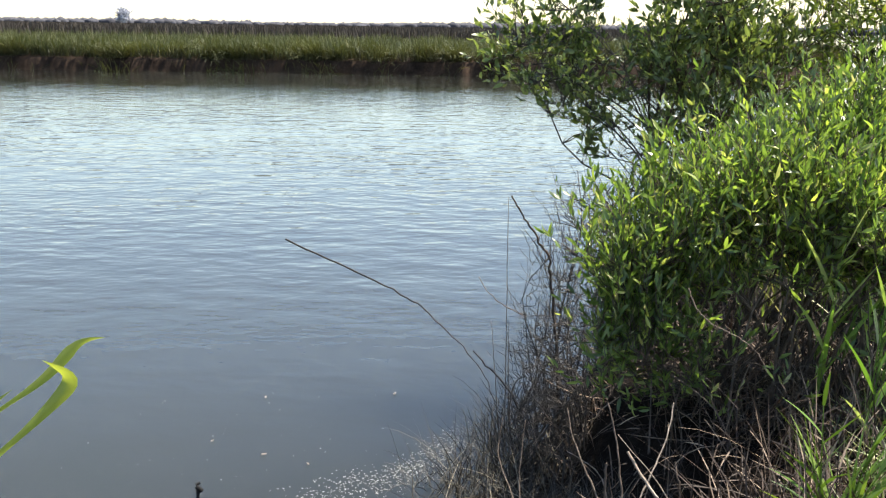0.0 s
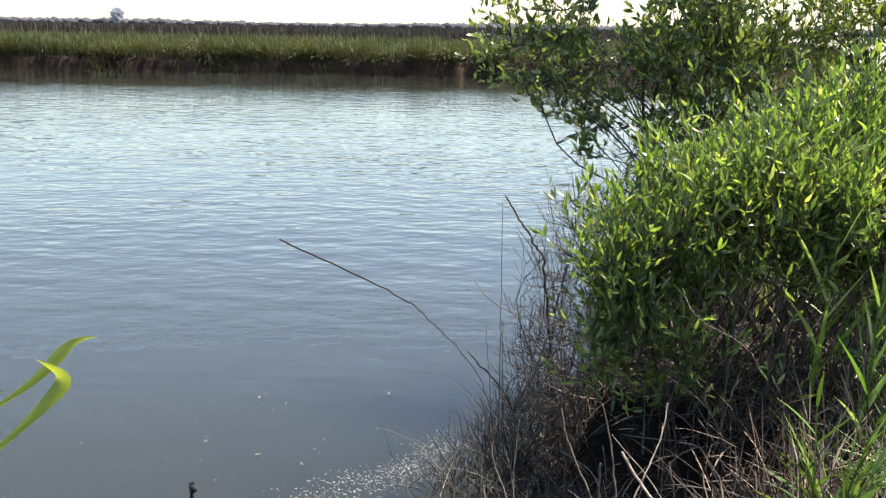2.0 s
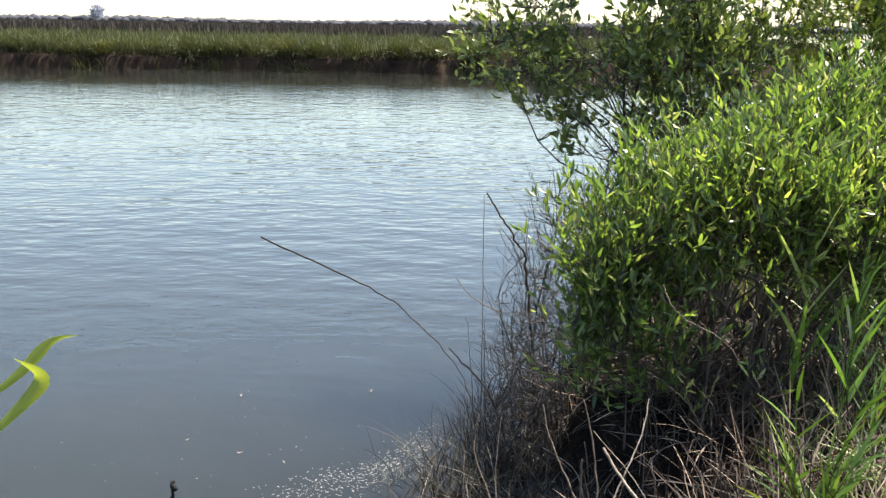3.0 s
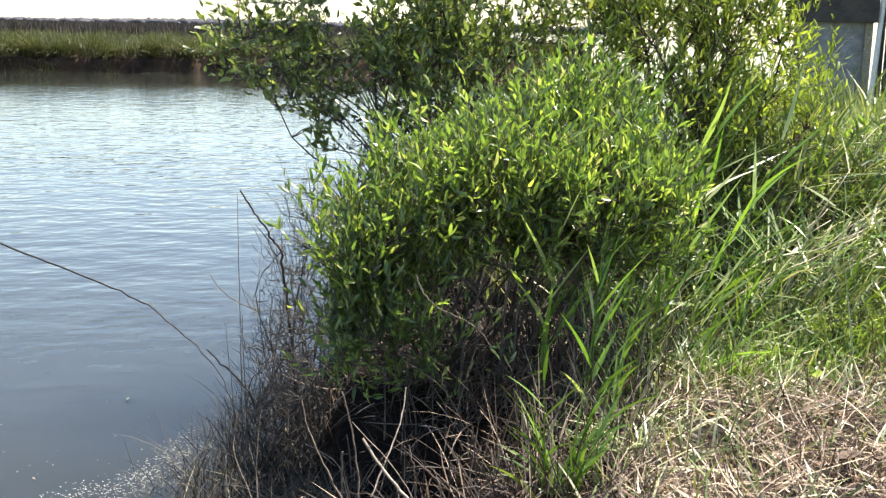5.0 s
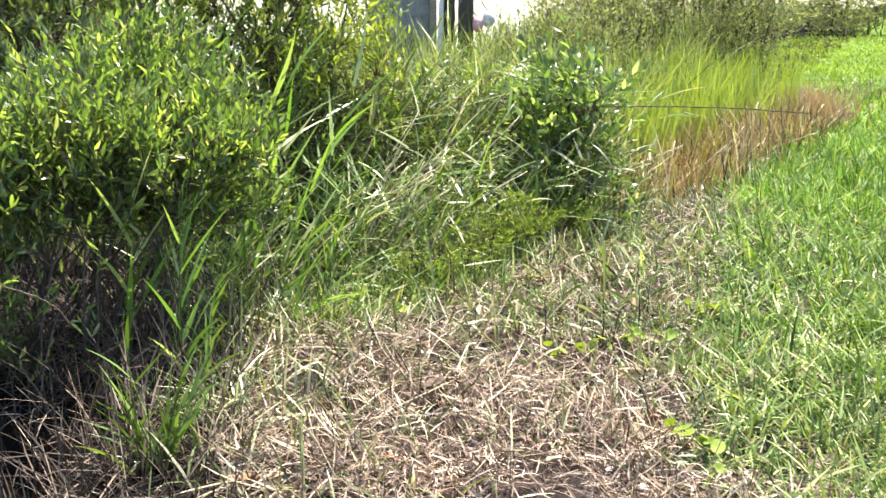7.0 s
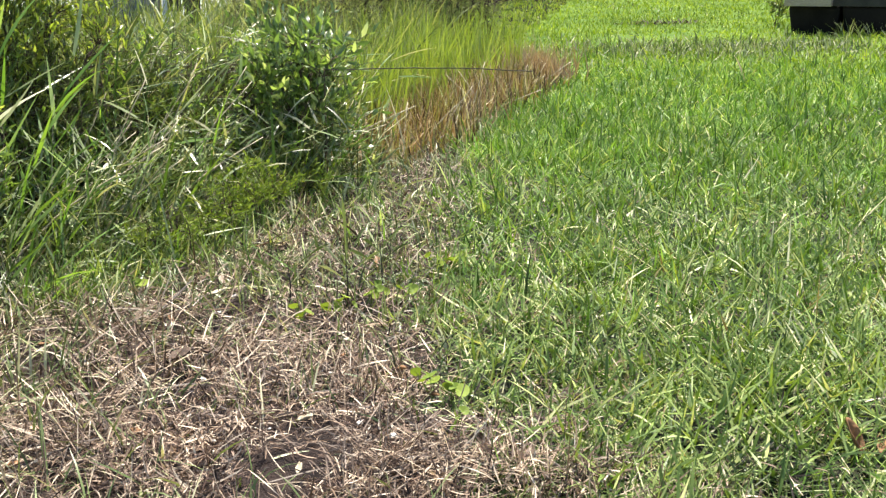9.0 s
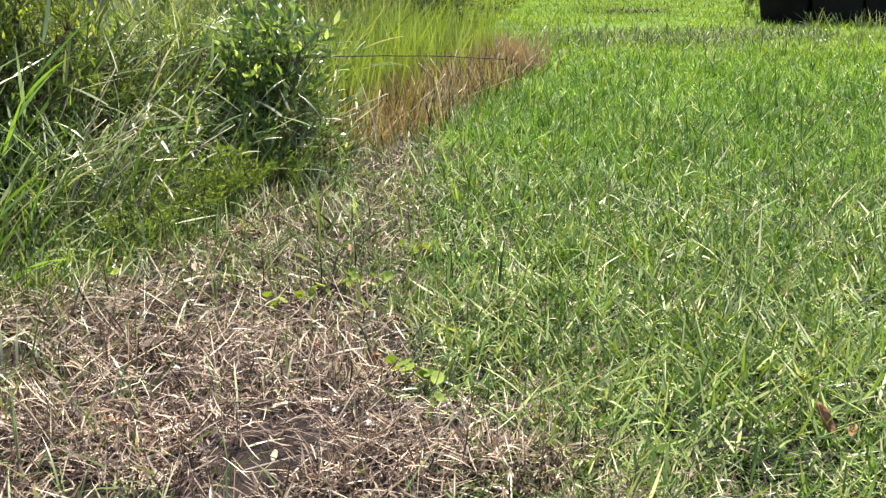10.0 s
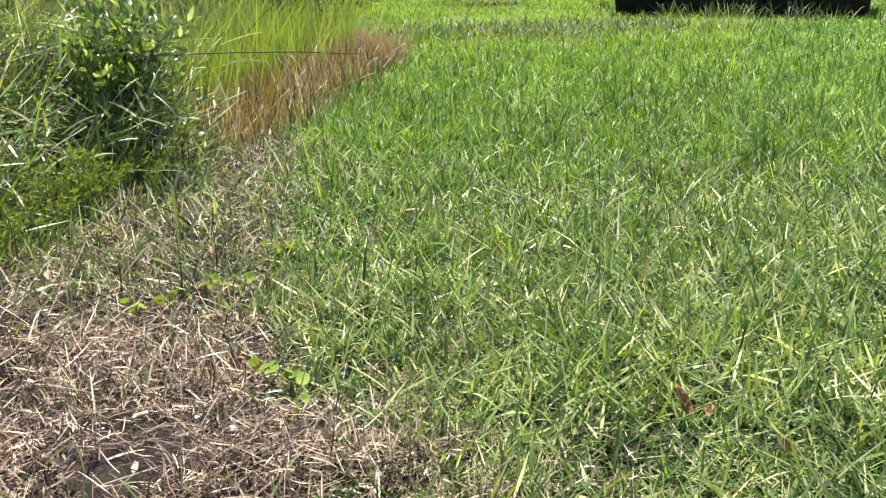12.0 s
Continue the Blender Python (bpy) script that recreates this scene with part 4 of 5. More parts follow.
for i in range(46):
    t = rng.random()
    grass_clump("low_foot_grass", 1.95 + 2.0 * t + 0.1 * rng.normal(), 3.88 + 0.52 * t + 0.1 * rng.normal(), 26, 2.5, rng.uniform(0.14, 0.28), rng.uniform(0.007, 0.011), rng.uniform(0.5, 1.1), rng.uniform(0.1, 0.6), M_LAWN_BROAD if i % 3 else M_REED_GRASS,
                "short bright grass at the foot of the tangle", 4, None, 0.09, "grass at the tangle's foot")
for i in range(26):
    x, y = 2.6 + 1.6 * rng.random(), 3.6 + 0.75 * rng.random()
    dry = i % 2 == 0
    blade_plant("dry_grass_sprig" if dry else "grass_sprig", x, y, 7, rng.uniform(0.16, 0.34), 0.011, 0.55, 0.6, M_LONG_STRAW if dry else M_REED_GRASS, "pale dry grass sprig leaning in litter" if dry else "fresh green grass sprig in dry litter", None, 0.5, 0.05, "dry sprigs" if dry else "green sprigs")
for i in range(7):
    t = (i + rng.random()) / 7
    blade_plant("arching_grass", 1.95 + 2.3 * t, 4.15 + 0.55 * t + 0.3 * rng.random(), 6, rng.uniform(0.6, 0.95), 0.014, 0.6, 0.8, M_REED_GRASS if i % 3 else M_TANGLE, "long arching grass blades crossing the tangle", None, 0.5, 0.09, "arching grass")
for i in range(42):
    t = rng.random()
    x, y, a, ln = 2.0 + 2.8 * t, 4.3 + 0.75 * t + 0.4 * rng.random(), rng.uniform(-0.9, 0.6), rng.uniform(0.5, 0.95)
    tilt = rng.uniform(0.3, 1.1)
    c, s = math.cos(a) * math.sin(tilt), -math.sin(abs(a)) * math.sin(tilt)
    tube_thing("dry_culm", [(x, y, 0.0), (x + 0.45 * ln * c, y + 0.45 * ln * s, 0.55 * ln * math.cos(tilt)), (x + ln * c, y + ln * s, 0.9 * ln * math.cos(tilt))], 0.0045, 0.0022, M_DRY_CULM, "pale dry grass stem leaning through green growth", "stem", 4, 4)
for i in range(90):
    t = rng.random() ** 0.9
    back = 0.05 + 0.5 * rng.random()
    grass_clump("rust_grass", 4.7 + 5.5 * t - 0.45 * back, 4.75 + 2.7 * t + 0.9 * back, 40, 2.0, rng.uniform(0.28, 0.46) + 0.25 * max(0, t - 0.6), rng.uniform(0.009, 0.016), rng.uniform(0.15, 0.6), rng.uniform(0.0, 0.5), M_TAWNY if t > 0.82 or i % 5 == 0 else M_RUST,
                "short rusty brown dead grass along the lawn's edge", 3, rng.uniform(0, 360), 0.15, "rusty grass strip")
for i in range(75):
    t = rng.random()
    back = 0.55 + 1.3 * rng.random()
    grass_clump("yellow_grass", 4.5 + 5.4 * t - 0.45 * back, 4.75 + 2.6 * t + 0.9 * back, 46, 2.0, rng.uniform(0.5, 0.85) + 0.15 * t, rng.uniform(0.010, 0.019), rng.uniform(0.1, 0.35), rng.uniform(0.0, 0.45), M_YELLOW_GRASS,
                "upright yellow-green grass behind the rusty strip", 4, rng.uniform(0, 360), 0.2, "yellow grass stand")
for i in range(22):
    t = 0.05 + 0.9 * rng.random()
    x, y, a, ln, tilt = 4.6 + 5.5 * t, 4.85 + 2.7 * t, rng.uniform(0, 6.28), rng.uniform(0.3, 0.6), rng.uniform(0.5, 1.2)
    c, w = math.sin(tilt) * math.cos(a), math.sin(tilt) * math.sin(a)
    tube_thing("dry_culm", [(x, y, 0.0), (x + 0.5 * ln * c, y + 0.5 * ln * w, 0.55 * ln * math.cos(tilt)), (x + ln * c, y + ln * w, ln * math.cos(tilt))], 0.005, 0.003, M_DRY_CULM, "pale dry stalk leaning out of rusty grass", "stem", 4, 3)


# ---- far bank ----
def far_marsh():
    n = 95000
    x = rng.uniform(-36, 22, n)
    line_y = np.interp(x, FAR_EDGE[:, 0], FAR_EDGE[:, 1])
    back = rng.random(n) ** 1.8 * 42
    y = line_y + back
    e = side_of(FAR_EDGE, x, y) + 0.25 * wavy(x * 0.7, y * 0.7, 3.0) + 0.15 * wavy(x * 2.1, y * 2.0, 5.0)
    keep = e > 0.06
    x, y, back = x[keep], y[keep], back[keep]
    n = len(x)
    clump = 0.72 + 0.40 * wavy(x * 1.1, y * 0.9, 9.0)
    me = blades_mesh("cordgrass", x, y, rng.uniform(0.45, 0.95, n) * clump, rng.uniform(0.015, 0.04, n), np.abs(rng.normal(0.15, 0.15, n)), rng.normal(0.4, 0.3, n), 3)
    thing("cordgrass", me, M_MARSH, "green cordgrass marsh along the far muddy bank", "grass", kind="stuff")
    # tussocks that lean out over the mud
    for i in range(150):
        x = -27 + 46 * rng.random()
        y = np.interp(x, FAR_EDGE[:, 0], FAR_EDGE[:, 1]) + rng.uniform(0.0, 0.9)
        e = side_of(FAR_EDGE, np.array([x]), np.array([y]))[0] + 0.25 * wavy(x * 0.7, y * 0.7, 3.0) + 0.15 * wavy(x * 2.1, y * 2.0, 5.0)
        if e > 0.04:
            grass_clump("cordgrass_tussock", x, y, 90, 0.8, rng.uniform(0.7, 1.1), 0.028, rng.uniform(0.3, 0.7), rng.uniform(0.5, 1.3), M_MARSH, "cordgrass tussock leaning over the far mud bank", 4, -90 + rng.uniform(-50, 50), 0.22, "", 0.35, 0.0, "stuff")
    n = 120000
    y = 80 * (900 / 80) ** rng.random(n)
    x = y * rng.uniform(-0.75, 0.4, n)
    keep = side_of(FAR_EDGE, x, y) > 6
    x, y = x[keep], y[keep]
    n = len(x)
    me = blades_mesh("rush_marsh", x, y, rng.uniform(0.9, 1.3, n), 0.07 * (y / 70) ** 0.95, np.abs(rng.normal(0.1, 0.1, n)), rng.normal(0.2, 0.2, n), 2)
    thing("rush_marsh", me, M_RUSH, "brown rushes of the wide marsh beyond", "grass", kind="stuff")


far_marsh()


def far_woods():
    vs, ts = [], []
    ico = bmesh.new()
    bmesh.ops.create_icosphere(ico, subdivisions=1, radius=1)
    iv = np.array([v.co[:] for v in ico.verts])
    it = np.array([[v.index for v in f.verts] for f in ico.faces])
    ico.free()
    n = 3600
    a = np.radians(rng.uniform(-60, 22, n))
    r = rng.uniform(1000, 1250, n)
    tall = 3.6 + 0.7 * np.sin(a * 9) + 0.6 * np.sin(a * 23 + 1) + rng.normal(size=n) * 0.4
    for i in range(n):
        s = np.array([rng.uniform(3, 8), rng.uniform(3, 8), max(1.5, tall[i])])
        vs.append(iv * s * (1 + 0.18 * rng.normal(size=(len(iv), 1))) + np.array([r[i] * math.sin(a[i]), r[i] * math.cos(a[i]), 1.0]))
        ts.append(it + i * len(iv))
    me = mesh_from("far_woods", np.concatenate(vs), np.concatenate(ts))
    thing("far_woods", me, M_WOODS, "hazy blue-grey tree line on the horizon", "woods", kind="stuff")


far_woods()


# ---- thicket under the shrubs ----
def dead_stems():
    n = 7600
    x = rng.uniform(0.15, 2.2, n)
    y = rng.uniform(2.5, 5.0, n)
    hollow = np.exp(-(((x - 0.6) / 0.34) ** 2 + ((y - 3.5) / 0.6) ** 2))
    keep = (side_of(THICKET, x, y) > -0.05) & (side_of(NEAR_EDGE, x, y) < 0.2) & (rng.random(n) > 0.92 * hollow) & (rng.random(n) > 0.8 * np.exp(-(((x - 0.35) / 0.3) ** 2 + ((y - 4.1) / 0.5) ** 2)))
    x, y = x[keep], y[keep]
    n = len(x)
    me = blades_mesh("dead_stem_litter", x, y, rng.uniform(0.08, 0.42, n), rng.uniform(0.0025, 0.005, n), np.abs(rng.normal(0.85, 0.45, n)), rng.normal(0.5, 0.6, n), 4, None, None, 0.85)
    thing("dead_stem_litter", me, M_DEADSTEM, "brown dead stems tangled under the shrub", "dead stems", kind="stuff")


dead_stems()


def understory():
    n = 150
    x, y = rng.uniform(0.75, 1.75, n), rng.uniform(3.45, 4.1, n)
    keep = side_of(THICKET, x, y) > 0.02
    x, y = x[keep], y[keep]
    n = len(x)
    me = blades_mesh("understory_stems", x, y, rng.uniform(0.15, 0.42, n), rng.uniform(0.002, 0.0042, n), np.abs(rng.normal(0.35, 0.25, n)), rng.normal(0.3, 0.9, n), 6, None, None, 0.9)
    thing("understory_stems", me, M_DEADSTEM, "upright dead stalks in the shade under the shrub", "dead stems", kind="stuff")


understory()
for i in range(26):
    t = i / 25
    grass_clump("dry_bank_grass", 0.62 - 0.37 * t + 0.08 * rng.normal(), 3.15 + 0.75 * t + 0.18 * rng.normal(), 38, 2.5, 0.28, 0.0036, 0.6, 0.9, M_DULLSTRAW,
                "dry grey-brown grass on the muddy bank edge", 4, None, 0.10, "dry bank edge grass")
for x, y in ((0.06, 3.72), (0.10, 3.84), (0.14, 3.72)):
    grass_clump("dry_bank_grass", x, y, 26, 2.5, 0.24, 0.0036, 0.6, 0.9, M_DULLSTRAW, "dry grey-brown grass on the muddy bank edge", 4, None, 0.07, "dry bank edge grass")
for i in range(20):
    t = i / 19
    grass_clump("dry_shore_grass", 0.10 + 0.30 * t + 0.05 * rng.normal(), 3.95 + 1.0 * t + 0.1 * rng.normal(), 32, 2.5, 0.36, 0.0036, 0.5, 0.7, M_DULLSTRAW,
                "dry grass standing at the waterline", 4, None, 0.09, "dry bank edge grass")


def bank_grass():
    x, y, r = polar(80000, 8, 62, 5.5, 60)
    l, d = side_of(LAWN_EDGE, x, y), side_of(NEAR_EDGE, x, y)
    keep = (l > 0.7) & (d < 0.0) & (side_of(THICKET, x, y) > 0.3) & ((x > 5.2 + 0.35 * rng.normal(size=len(x))) | (rng.random(len(x)) < 0.12))
    x, y, r = x[keep], y[keep], r[keep]
    n = len(x)
    me = blades_mesh("bank_grass", x, y, rng.uniform(0.5, 1.3, n) * (0.85 + 0.3 * wavy(x, y, 11.0)), rng.uniform(0.008, 0.015, n) * np.interp(r, [6, 30], [1, 2.5]), np.abs(rng.normal(0.2, 0.15, n)), rng.normal(0.6, 0.4, n), 4)
    thing("bank_grass", me, M_BANK_GRASS, "yellow-green long grass covering the bank", "grass", kind="stuff")


bank_grass()

# scrub behind the rusty grass and along the field's far side
for x, y, h, w in ((6.75, 8.75, 1.05, 0.4), (7.35, 8.6, 1.15, 0.45), (8.0, 9.0, 1.5, 0.5), (8.75, 10.3, 1.9, 0.65), (9.35, 9.9, 2.3, 0.7), (9.9, 9.5, 2.1, 0.7), (10.9, 9.7, 2.3, 0.7), (11.6, 10.4, 2.2, 0.8), (9.9, 11.4, 2.4, 0.8)):
    shrub("grey_scrub", (x, y, 0.0), 0.25, [(x, y, h * 0.42, w * 0.8, w * 0.8, h * 0.36), (x + 0.3, y - 0.2, h * 0.62, w * 0.4, w * 0.4, h * 0.28)], 16, 520, 9, 0.055, 0.018, M_GREY_LEAF,
          "grey-green scrub shrub behind the rusty grass", stem_r=0.012, upright=0.7, twig_len=0.5, group="background scrub")
for x, y, h, w in ((24.5, 21.5, 2.1, 1.4), (27.5, 20.5, 1.9, 1.5), (30.5, 19.2, 2.2, 1.4), (33, 17.5, 2.0, 1.5), (21.5, 22.5, 2.3, 1.4), (36, 16, 2.0, 1.5), (29, 22.5, 2.6, 1.6)):
    shrub("hedge_shrub", (x, y, 0.0), 0.4, [(x, y, h * 0.5, w, w, h * 0.5)], 14, 620, 9, 0.12, 0.04, M_GREY_LEAF, "low dark green shrub at the field's edge", stem_r=0.02, twig_r=0.004, group="field hedge")


# ---- boat shed and pile by the water ----
def plank_box(sx, sy, sz, bevel=0.006):
    return bm_mesh("plank", lambda bm: box_in(bm, 0, 0, 0, sx, sy, sz), bevel)


def put(ob, x, y, z, rz=0.0):
    ob.matrix_basis = pose(x, y, z, 0, 0, rz)
    return ob


def boat_shed():
    root = base_at("boat_shed", 7.44, 11.95, 0.0, "small grey boarded shed on timber posts by the river", "shed")
    root.rotation_euler = (0, 0, radians(-32))
    for i in range(9):
        put(part("wall_board", plank_box(0.72, 0.03, 0.166), M_GREYWALL, root), 0, 0.004 * (i % 2), 0.18 + i * 0.16)
    for i in range(8):
        put(part("side_board", plank_box(0.03, 1.5, 0.155), M_GREYWALL, root), 0.375, 0.78, 0.18 + i * 0.16)
    for x in (-0.38, 0.40):
        put(part("corner_post", plank_box(0.085, 0.085, 2.6), M_PLANK, root, "pale weathered corner post"), x, -0.02, 1.0)
    for i in range(6):
        put(part("eave_plank", plank_box(1.02, 0.06, 0.13, 0.01), M_DARKWOOD, root, "dark overlapping eave plank"), -0.02, -0.10 + 0.02 * i, 1.56 + i * 0.125)
    for k in (0.535, 0.625):
        put(part("dark_panel", plank_box(0.08, 0.03, 2.2), M_DARKWOOD, root, "dark upright shutter board"), k, 0.0, 1.75)
    put(part("floor_beam", plank_box(0.9, 1.6, 0.14), M_DARKWOOD, root), 0, 0.75, 0.04)
    for x, y in ((-0.35, 0.1), (0.35, 0.1), (-0.35, 1.4), (0.35, 1.4)):
        put(part("support_post", plank_box(0.12, 0.12, 0.9), M_DARKWOOD, root), x, y, -0.45)


boat_shed()


def round_post(name, x, y, z0, z1, r, mat, label, category="post", lean=(0, 0)):
    k = 10
    zz = np.linspace(z0, z1, k)
    pth = np.stack([x + lean[0] * (zz - z0), y + lean[1] * (zz - z0), zz], 1)
    v, t, q = tubes(pth[None], (r * (1 + 0.06 * rng.normal(size=k)))[None], 12)
    top = [tuple(range(len(v) - 12, len(v)))]
    me = bpy.data.meshes.new(name)
    me.from_pydata([tuple(p) for p in v], [], [tuple(f) for f in q] + top)
    return thing(name, me, mat, label, category)


round_post("mooring_post", 8.09, 11.49, -1.2, 2.8, 0.095, M_DARKWOOD, "dark weathered round mooring post")
round_post("white_pole", 7.77, 11.68, -0.8, 2.5, 0.03, M_WHITE, "thin white painted pole leaning beside the shed", "pole", (0.035, -0.02))


def float_ball(x, y, z, r, mat, label):
    root = base_at("float", x, y, z, label, "float")
    bm = bmesh.new()
    bmesh.ops.create_uvsphere(bm, u_segments=16, v_segments=10, radius=r, matrix=Matrix.Diagonal((1, 1, 1.25, 1)))
    me = bpy.data.meshes.new("body")
    bm.to_mesh(me)
    bm.free()
    me.polygons.foreach_set("use_smooth", np.ones(len(me.polygons), bool))
    body = part("body", me, mat, root)
    v, t, q = tubes(np.array([[(0, 0, r * 1.2), (-0.05, 0.02, r * 2), (-0.12, 0.03, r * 3.5)]]), np.full((1, 3), 0.008), 5)
    part("rope", mesh_from("rope", v, t, q), M_GREY_TWIG, body)


M_RED = solid_material("faded_pink_plastic", (0.72, 0.34, 0.38), (0.85, 0.50, 0.54), 4, 0.5, 0.1)
float_ball(8.20, 11.40, 0.88, 0.075, M_RED, "faded pink plastic float hanging by the mooring post")
float_ball(8.31, 11.33, 0.94, 0.08, M_WHITE, "white plastic float hanging by the mooring post")


# ---- dock section on the lawn ----
def dock():
    root = base_at("dock_section", 18.17, 6.74, 0.0, "weathered wooden dock section resting on black float tubs", "dock")
    root.rotation_euler = (0, 0, radians(15))
    def tub(bm, w, dpt, h):
        box_in(bm, 0, 0, h / 2, dpt, w, h)
        for v in bm.verts:
            if v.co.z < 0.01:
                v.co.x *= 0.86
                v.co.y *= 0.86
    tub_me = bm_mesh("float_tub", lambda bm: tub(bm, 0.80, 1.1, 0.46), 0.05, True)
    for y in (1.55, 0.73, -0.08, -0.88, -1.68):
        for x in (0.25, 1.9):
            put(part("float_tub", tub_me, M_BLACK_TUB, root, "black plastic float tub with rounded edges"), x, y, -0.02)
    put(part("front_fascia", plank_box(0.05, 4.1, 0.17), M_SHADED_BOARD, root, "front board with shade put into its dark colour"), -0.32, -0.1, 0.53)
    put(part("back_fascia", plank_box(0.05, 4.1, 0.17), M_DARKWOOD, root), 2.42, -0.1, 0.53)
    for y in (1.93, 0.6, -0.7, -2.12):
        put(part("joist", plank_box(2.7, 0.05, 0.17), M_PLANK, root), 1.05, y, 0.528)
    for i in range(28):
        put(part("deck_plank", plank_box(2.8, 0.138, 0.032), M_PLANK, root), 1.04, 1.88 - i * 0.1475, 0.634)
    put(part("step_board", plank_box(0.16, 0.72, 0.19), M_TAN, root, "pale tan end board"), -0.43, 1.62, 0.54)


dock()
for i in range(8):
    x, y, h = 3.1 + 0.28 * i + 0.1 * rng.normal(), 4.95 + 0.08 * i + 0.3 * rng.random(), rng.uniform(0.6, 0.95)
    shrub("dead_weed", (x, y, 0.0), 0.05, [(x, y, h * 0.6, 0.2, 0.2, h * 0.4)], 7, 70, 0, 0, 0, None, "brown dead weed stems standing in green growth", "weed", stem_r=0.004, twig_r=0.0018, bark=M_GREY_TWIG, upright=0.6, twig_len=0.18, group="dead weeds")
for i in range(5):
    grass_clump("dock_weed", 17.5 + 0.1 * rng.normal(), 7.4 - 0.6 * i, 40, 2.0, 0.38, 0.012, 0.35, 0.6, M_TANGLE, "tall weed grass growing beside the dock floats", 4, None, 0.16, "", 0.35, 0.0, "stuff")
shrub("yellow_weed", (18.6, 9.3, 0.0), 0.06, [(18.6, 9.3, 0.38, 0.16, 0.16, 0.2)], 8, 60, 8, 0.07, 0.03, M_BANK_GRASS, "yellow-green flowering weed in the lawn", "weed", stem_r=0.006, twig_len=0.12)


M_DULL = leaf_material("dull_grass", [(0.0, (0.05, 0.07, 0.03)), (0.6, (0.18, 0.23, 0.10)), (1.0, (0.52, 0.50, 0.34))], 0.15, (1.1, 1.1, 0.7), 0.6, patch=1.5)


def dry_patch():
    n = 2000
    t = rng.random(n)
    x, y = 12.3 + 3.2 * t + 0.8 * rng.normal(size=n), 8.7 - 2.3 * t + 0.8 * rng.normal(size=n)
    me = blades_mesh("dry_grass_patch", x, y, rng.uniform(0.12, 0.24, n), rng.uniform(0.010, 0.02, n), np.abs(rng.normal(0.7, 0.4, n)), rng.normal(0.4, 0.5, n), 3)
    thing("dry_grass_patch", me, M_DULL, "grey dead grass strip across the lawn", "grass", kind="stuff")
    n = 260
    t = 0.62 + 0.3 * rng.random(n)
    x, y = 17.0 + 1.8 * t + 0.3 * rng.normal(size=n), 13.2 - 2.2 * t + 0.12 * rng.normal(size=n)
    me = blades_mesh("bare_earth_litter", x, y, rng.uniform(0.08, 0.18, n), rng.uniform(0.02, 0.04, n), rng.normal(1.25, 0.2, n), rng.normal(0.1, 0.3, n), 2)
    thing("bare_earth_litter", me, M_DEADSTEM, "brown litter on a bare strip of lawn", "litter", kind="stuff")


dry_patch()

# ---- reed at the water's near edge ----
def strap(name, points, width, mat, root, label=""):
    """A leaf blade along a line, with a fold down its middle."""
    pts = np.array(points, float)
    t = np.linspace(0, 1, len(pts))
    q = np.linspace(0, 1, 22)
    c = np.stack([np.interp(q, t, pts[:, i]) for i in range(3)], 1)
    for _ in range(4):
        c[1:-1] = 0.25 * c[:-2] + 0.5 * c[1:-1] + 0.25 * c[2:]
    tan = unit(np.gradient(c, axis=0))
    side = unit(np.cross(tan, np.array([0.25, 1.0, 0.35])))
    up = np.cross(side, tan)
    w = width * np.minimum(0.32 + 0.68 * np.clip((q - 0.3) / 0.4, 0, 1), (1 - q) * 3.4)[:, None] * 0.5
    v = np.stack([c - side * w + up * w * 0.35, c, c + side * w + up * w * 0.35], 1).reshape(-1, 3)
    k = len(q)
    quads = [(3 * i + j, 3 * i + j + 1, 3 * i + j + 4, 3 * i + j + 3) for i in range(k - 1) for j in (0, 1)]
    return part(name, mesh_from(name, v - np.array(root.location), quads=quads, smooth=True), mat, root, label)


reed = base_at("reed", -0.83, 1.70, 0.0, "green reed with curling strap leaves on the bank", "reed")
v, t, q = tubes(np.array([[(0, 0, -0.05), (0.0, 0.0, 0.3), (0.02, 0.0, 0.62), (0.03, 0.01, 0.95)]]), np.array([[0.007, 0.006, 0.005, 0.003]]), 8)
part("stalk", mesh_from("stalk", v, t, q, smooth=True), M_REED, reed)
strap("leaf", [(-0.82, 1.66, 0.57), (-0.75, 1.66, 0.635), (-0.686, 1.665, 0.689), (-0.650, 1.679, 0.720), (-0.621, 1.690, 0.749), (-0.597, 1.699, 0.774), (-0.582, 1.703, 0.792), (-0.588, 1.702, 0.808), (-0.602, 1.696, 0.819), (-0.622, 1.691, 0.833)], 0.029, M_REED, reed)
strap("leaf", [(-0.81, 1.69, 0.66), (-0.75, 1.70, 0.71), (-0.701, 1.712, 0.744), (-0.669, 1.725, 0.764), (-0.640, 1.736, 0.784), (-0.615, 1.745, 0.810), (-0.597, 1.751, 0.834), (-0.576, 1.759, 0.850), (-0.545, 1.768, 0.849)], 0.020, M_REED, reed)
strap("leaf", [(-0.80, 1.71, 0.90), (-0.86, 1.74, 1.0), (-0.95, 1.77, 1.04), (-1.05, 1.8, 1.0)], 0.018, M_REED, reed)
for i in range(5):
    a = i * 1.25
    strap("leaflet", [(-0.80, 1.72, 0.70), (-0.77 + 0.03 * math.cos(a), 1.74, 0.73 + 0.03 * math.sin(a)), (-0.745 + 0.05 * math.cos(a), 1.75, 0.765 + 0.055 * math.sin(a))], 0.006, M_REED, reed)

# charred stake standing in the bank edge
M_CHAR = solid_material("charred_wood", (0.006, 0.006, 0.006), (0.016, 0.015, 0.014), 30, 0.9, 0.6)
tube_thing("charred_stake", [(-0.61, 2.65, -0.42), (-0.603, 2.64, 0.0), (-0.598, 2.633, 0.19), (-0.603, 2.633, 0.218), (-0.594, 2.633, 0.236)], 0.014, 0.004, M_CHAR, "charred black broken stake in the bank", "stake", 8, 3)

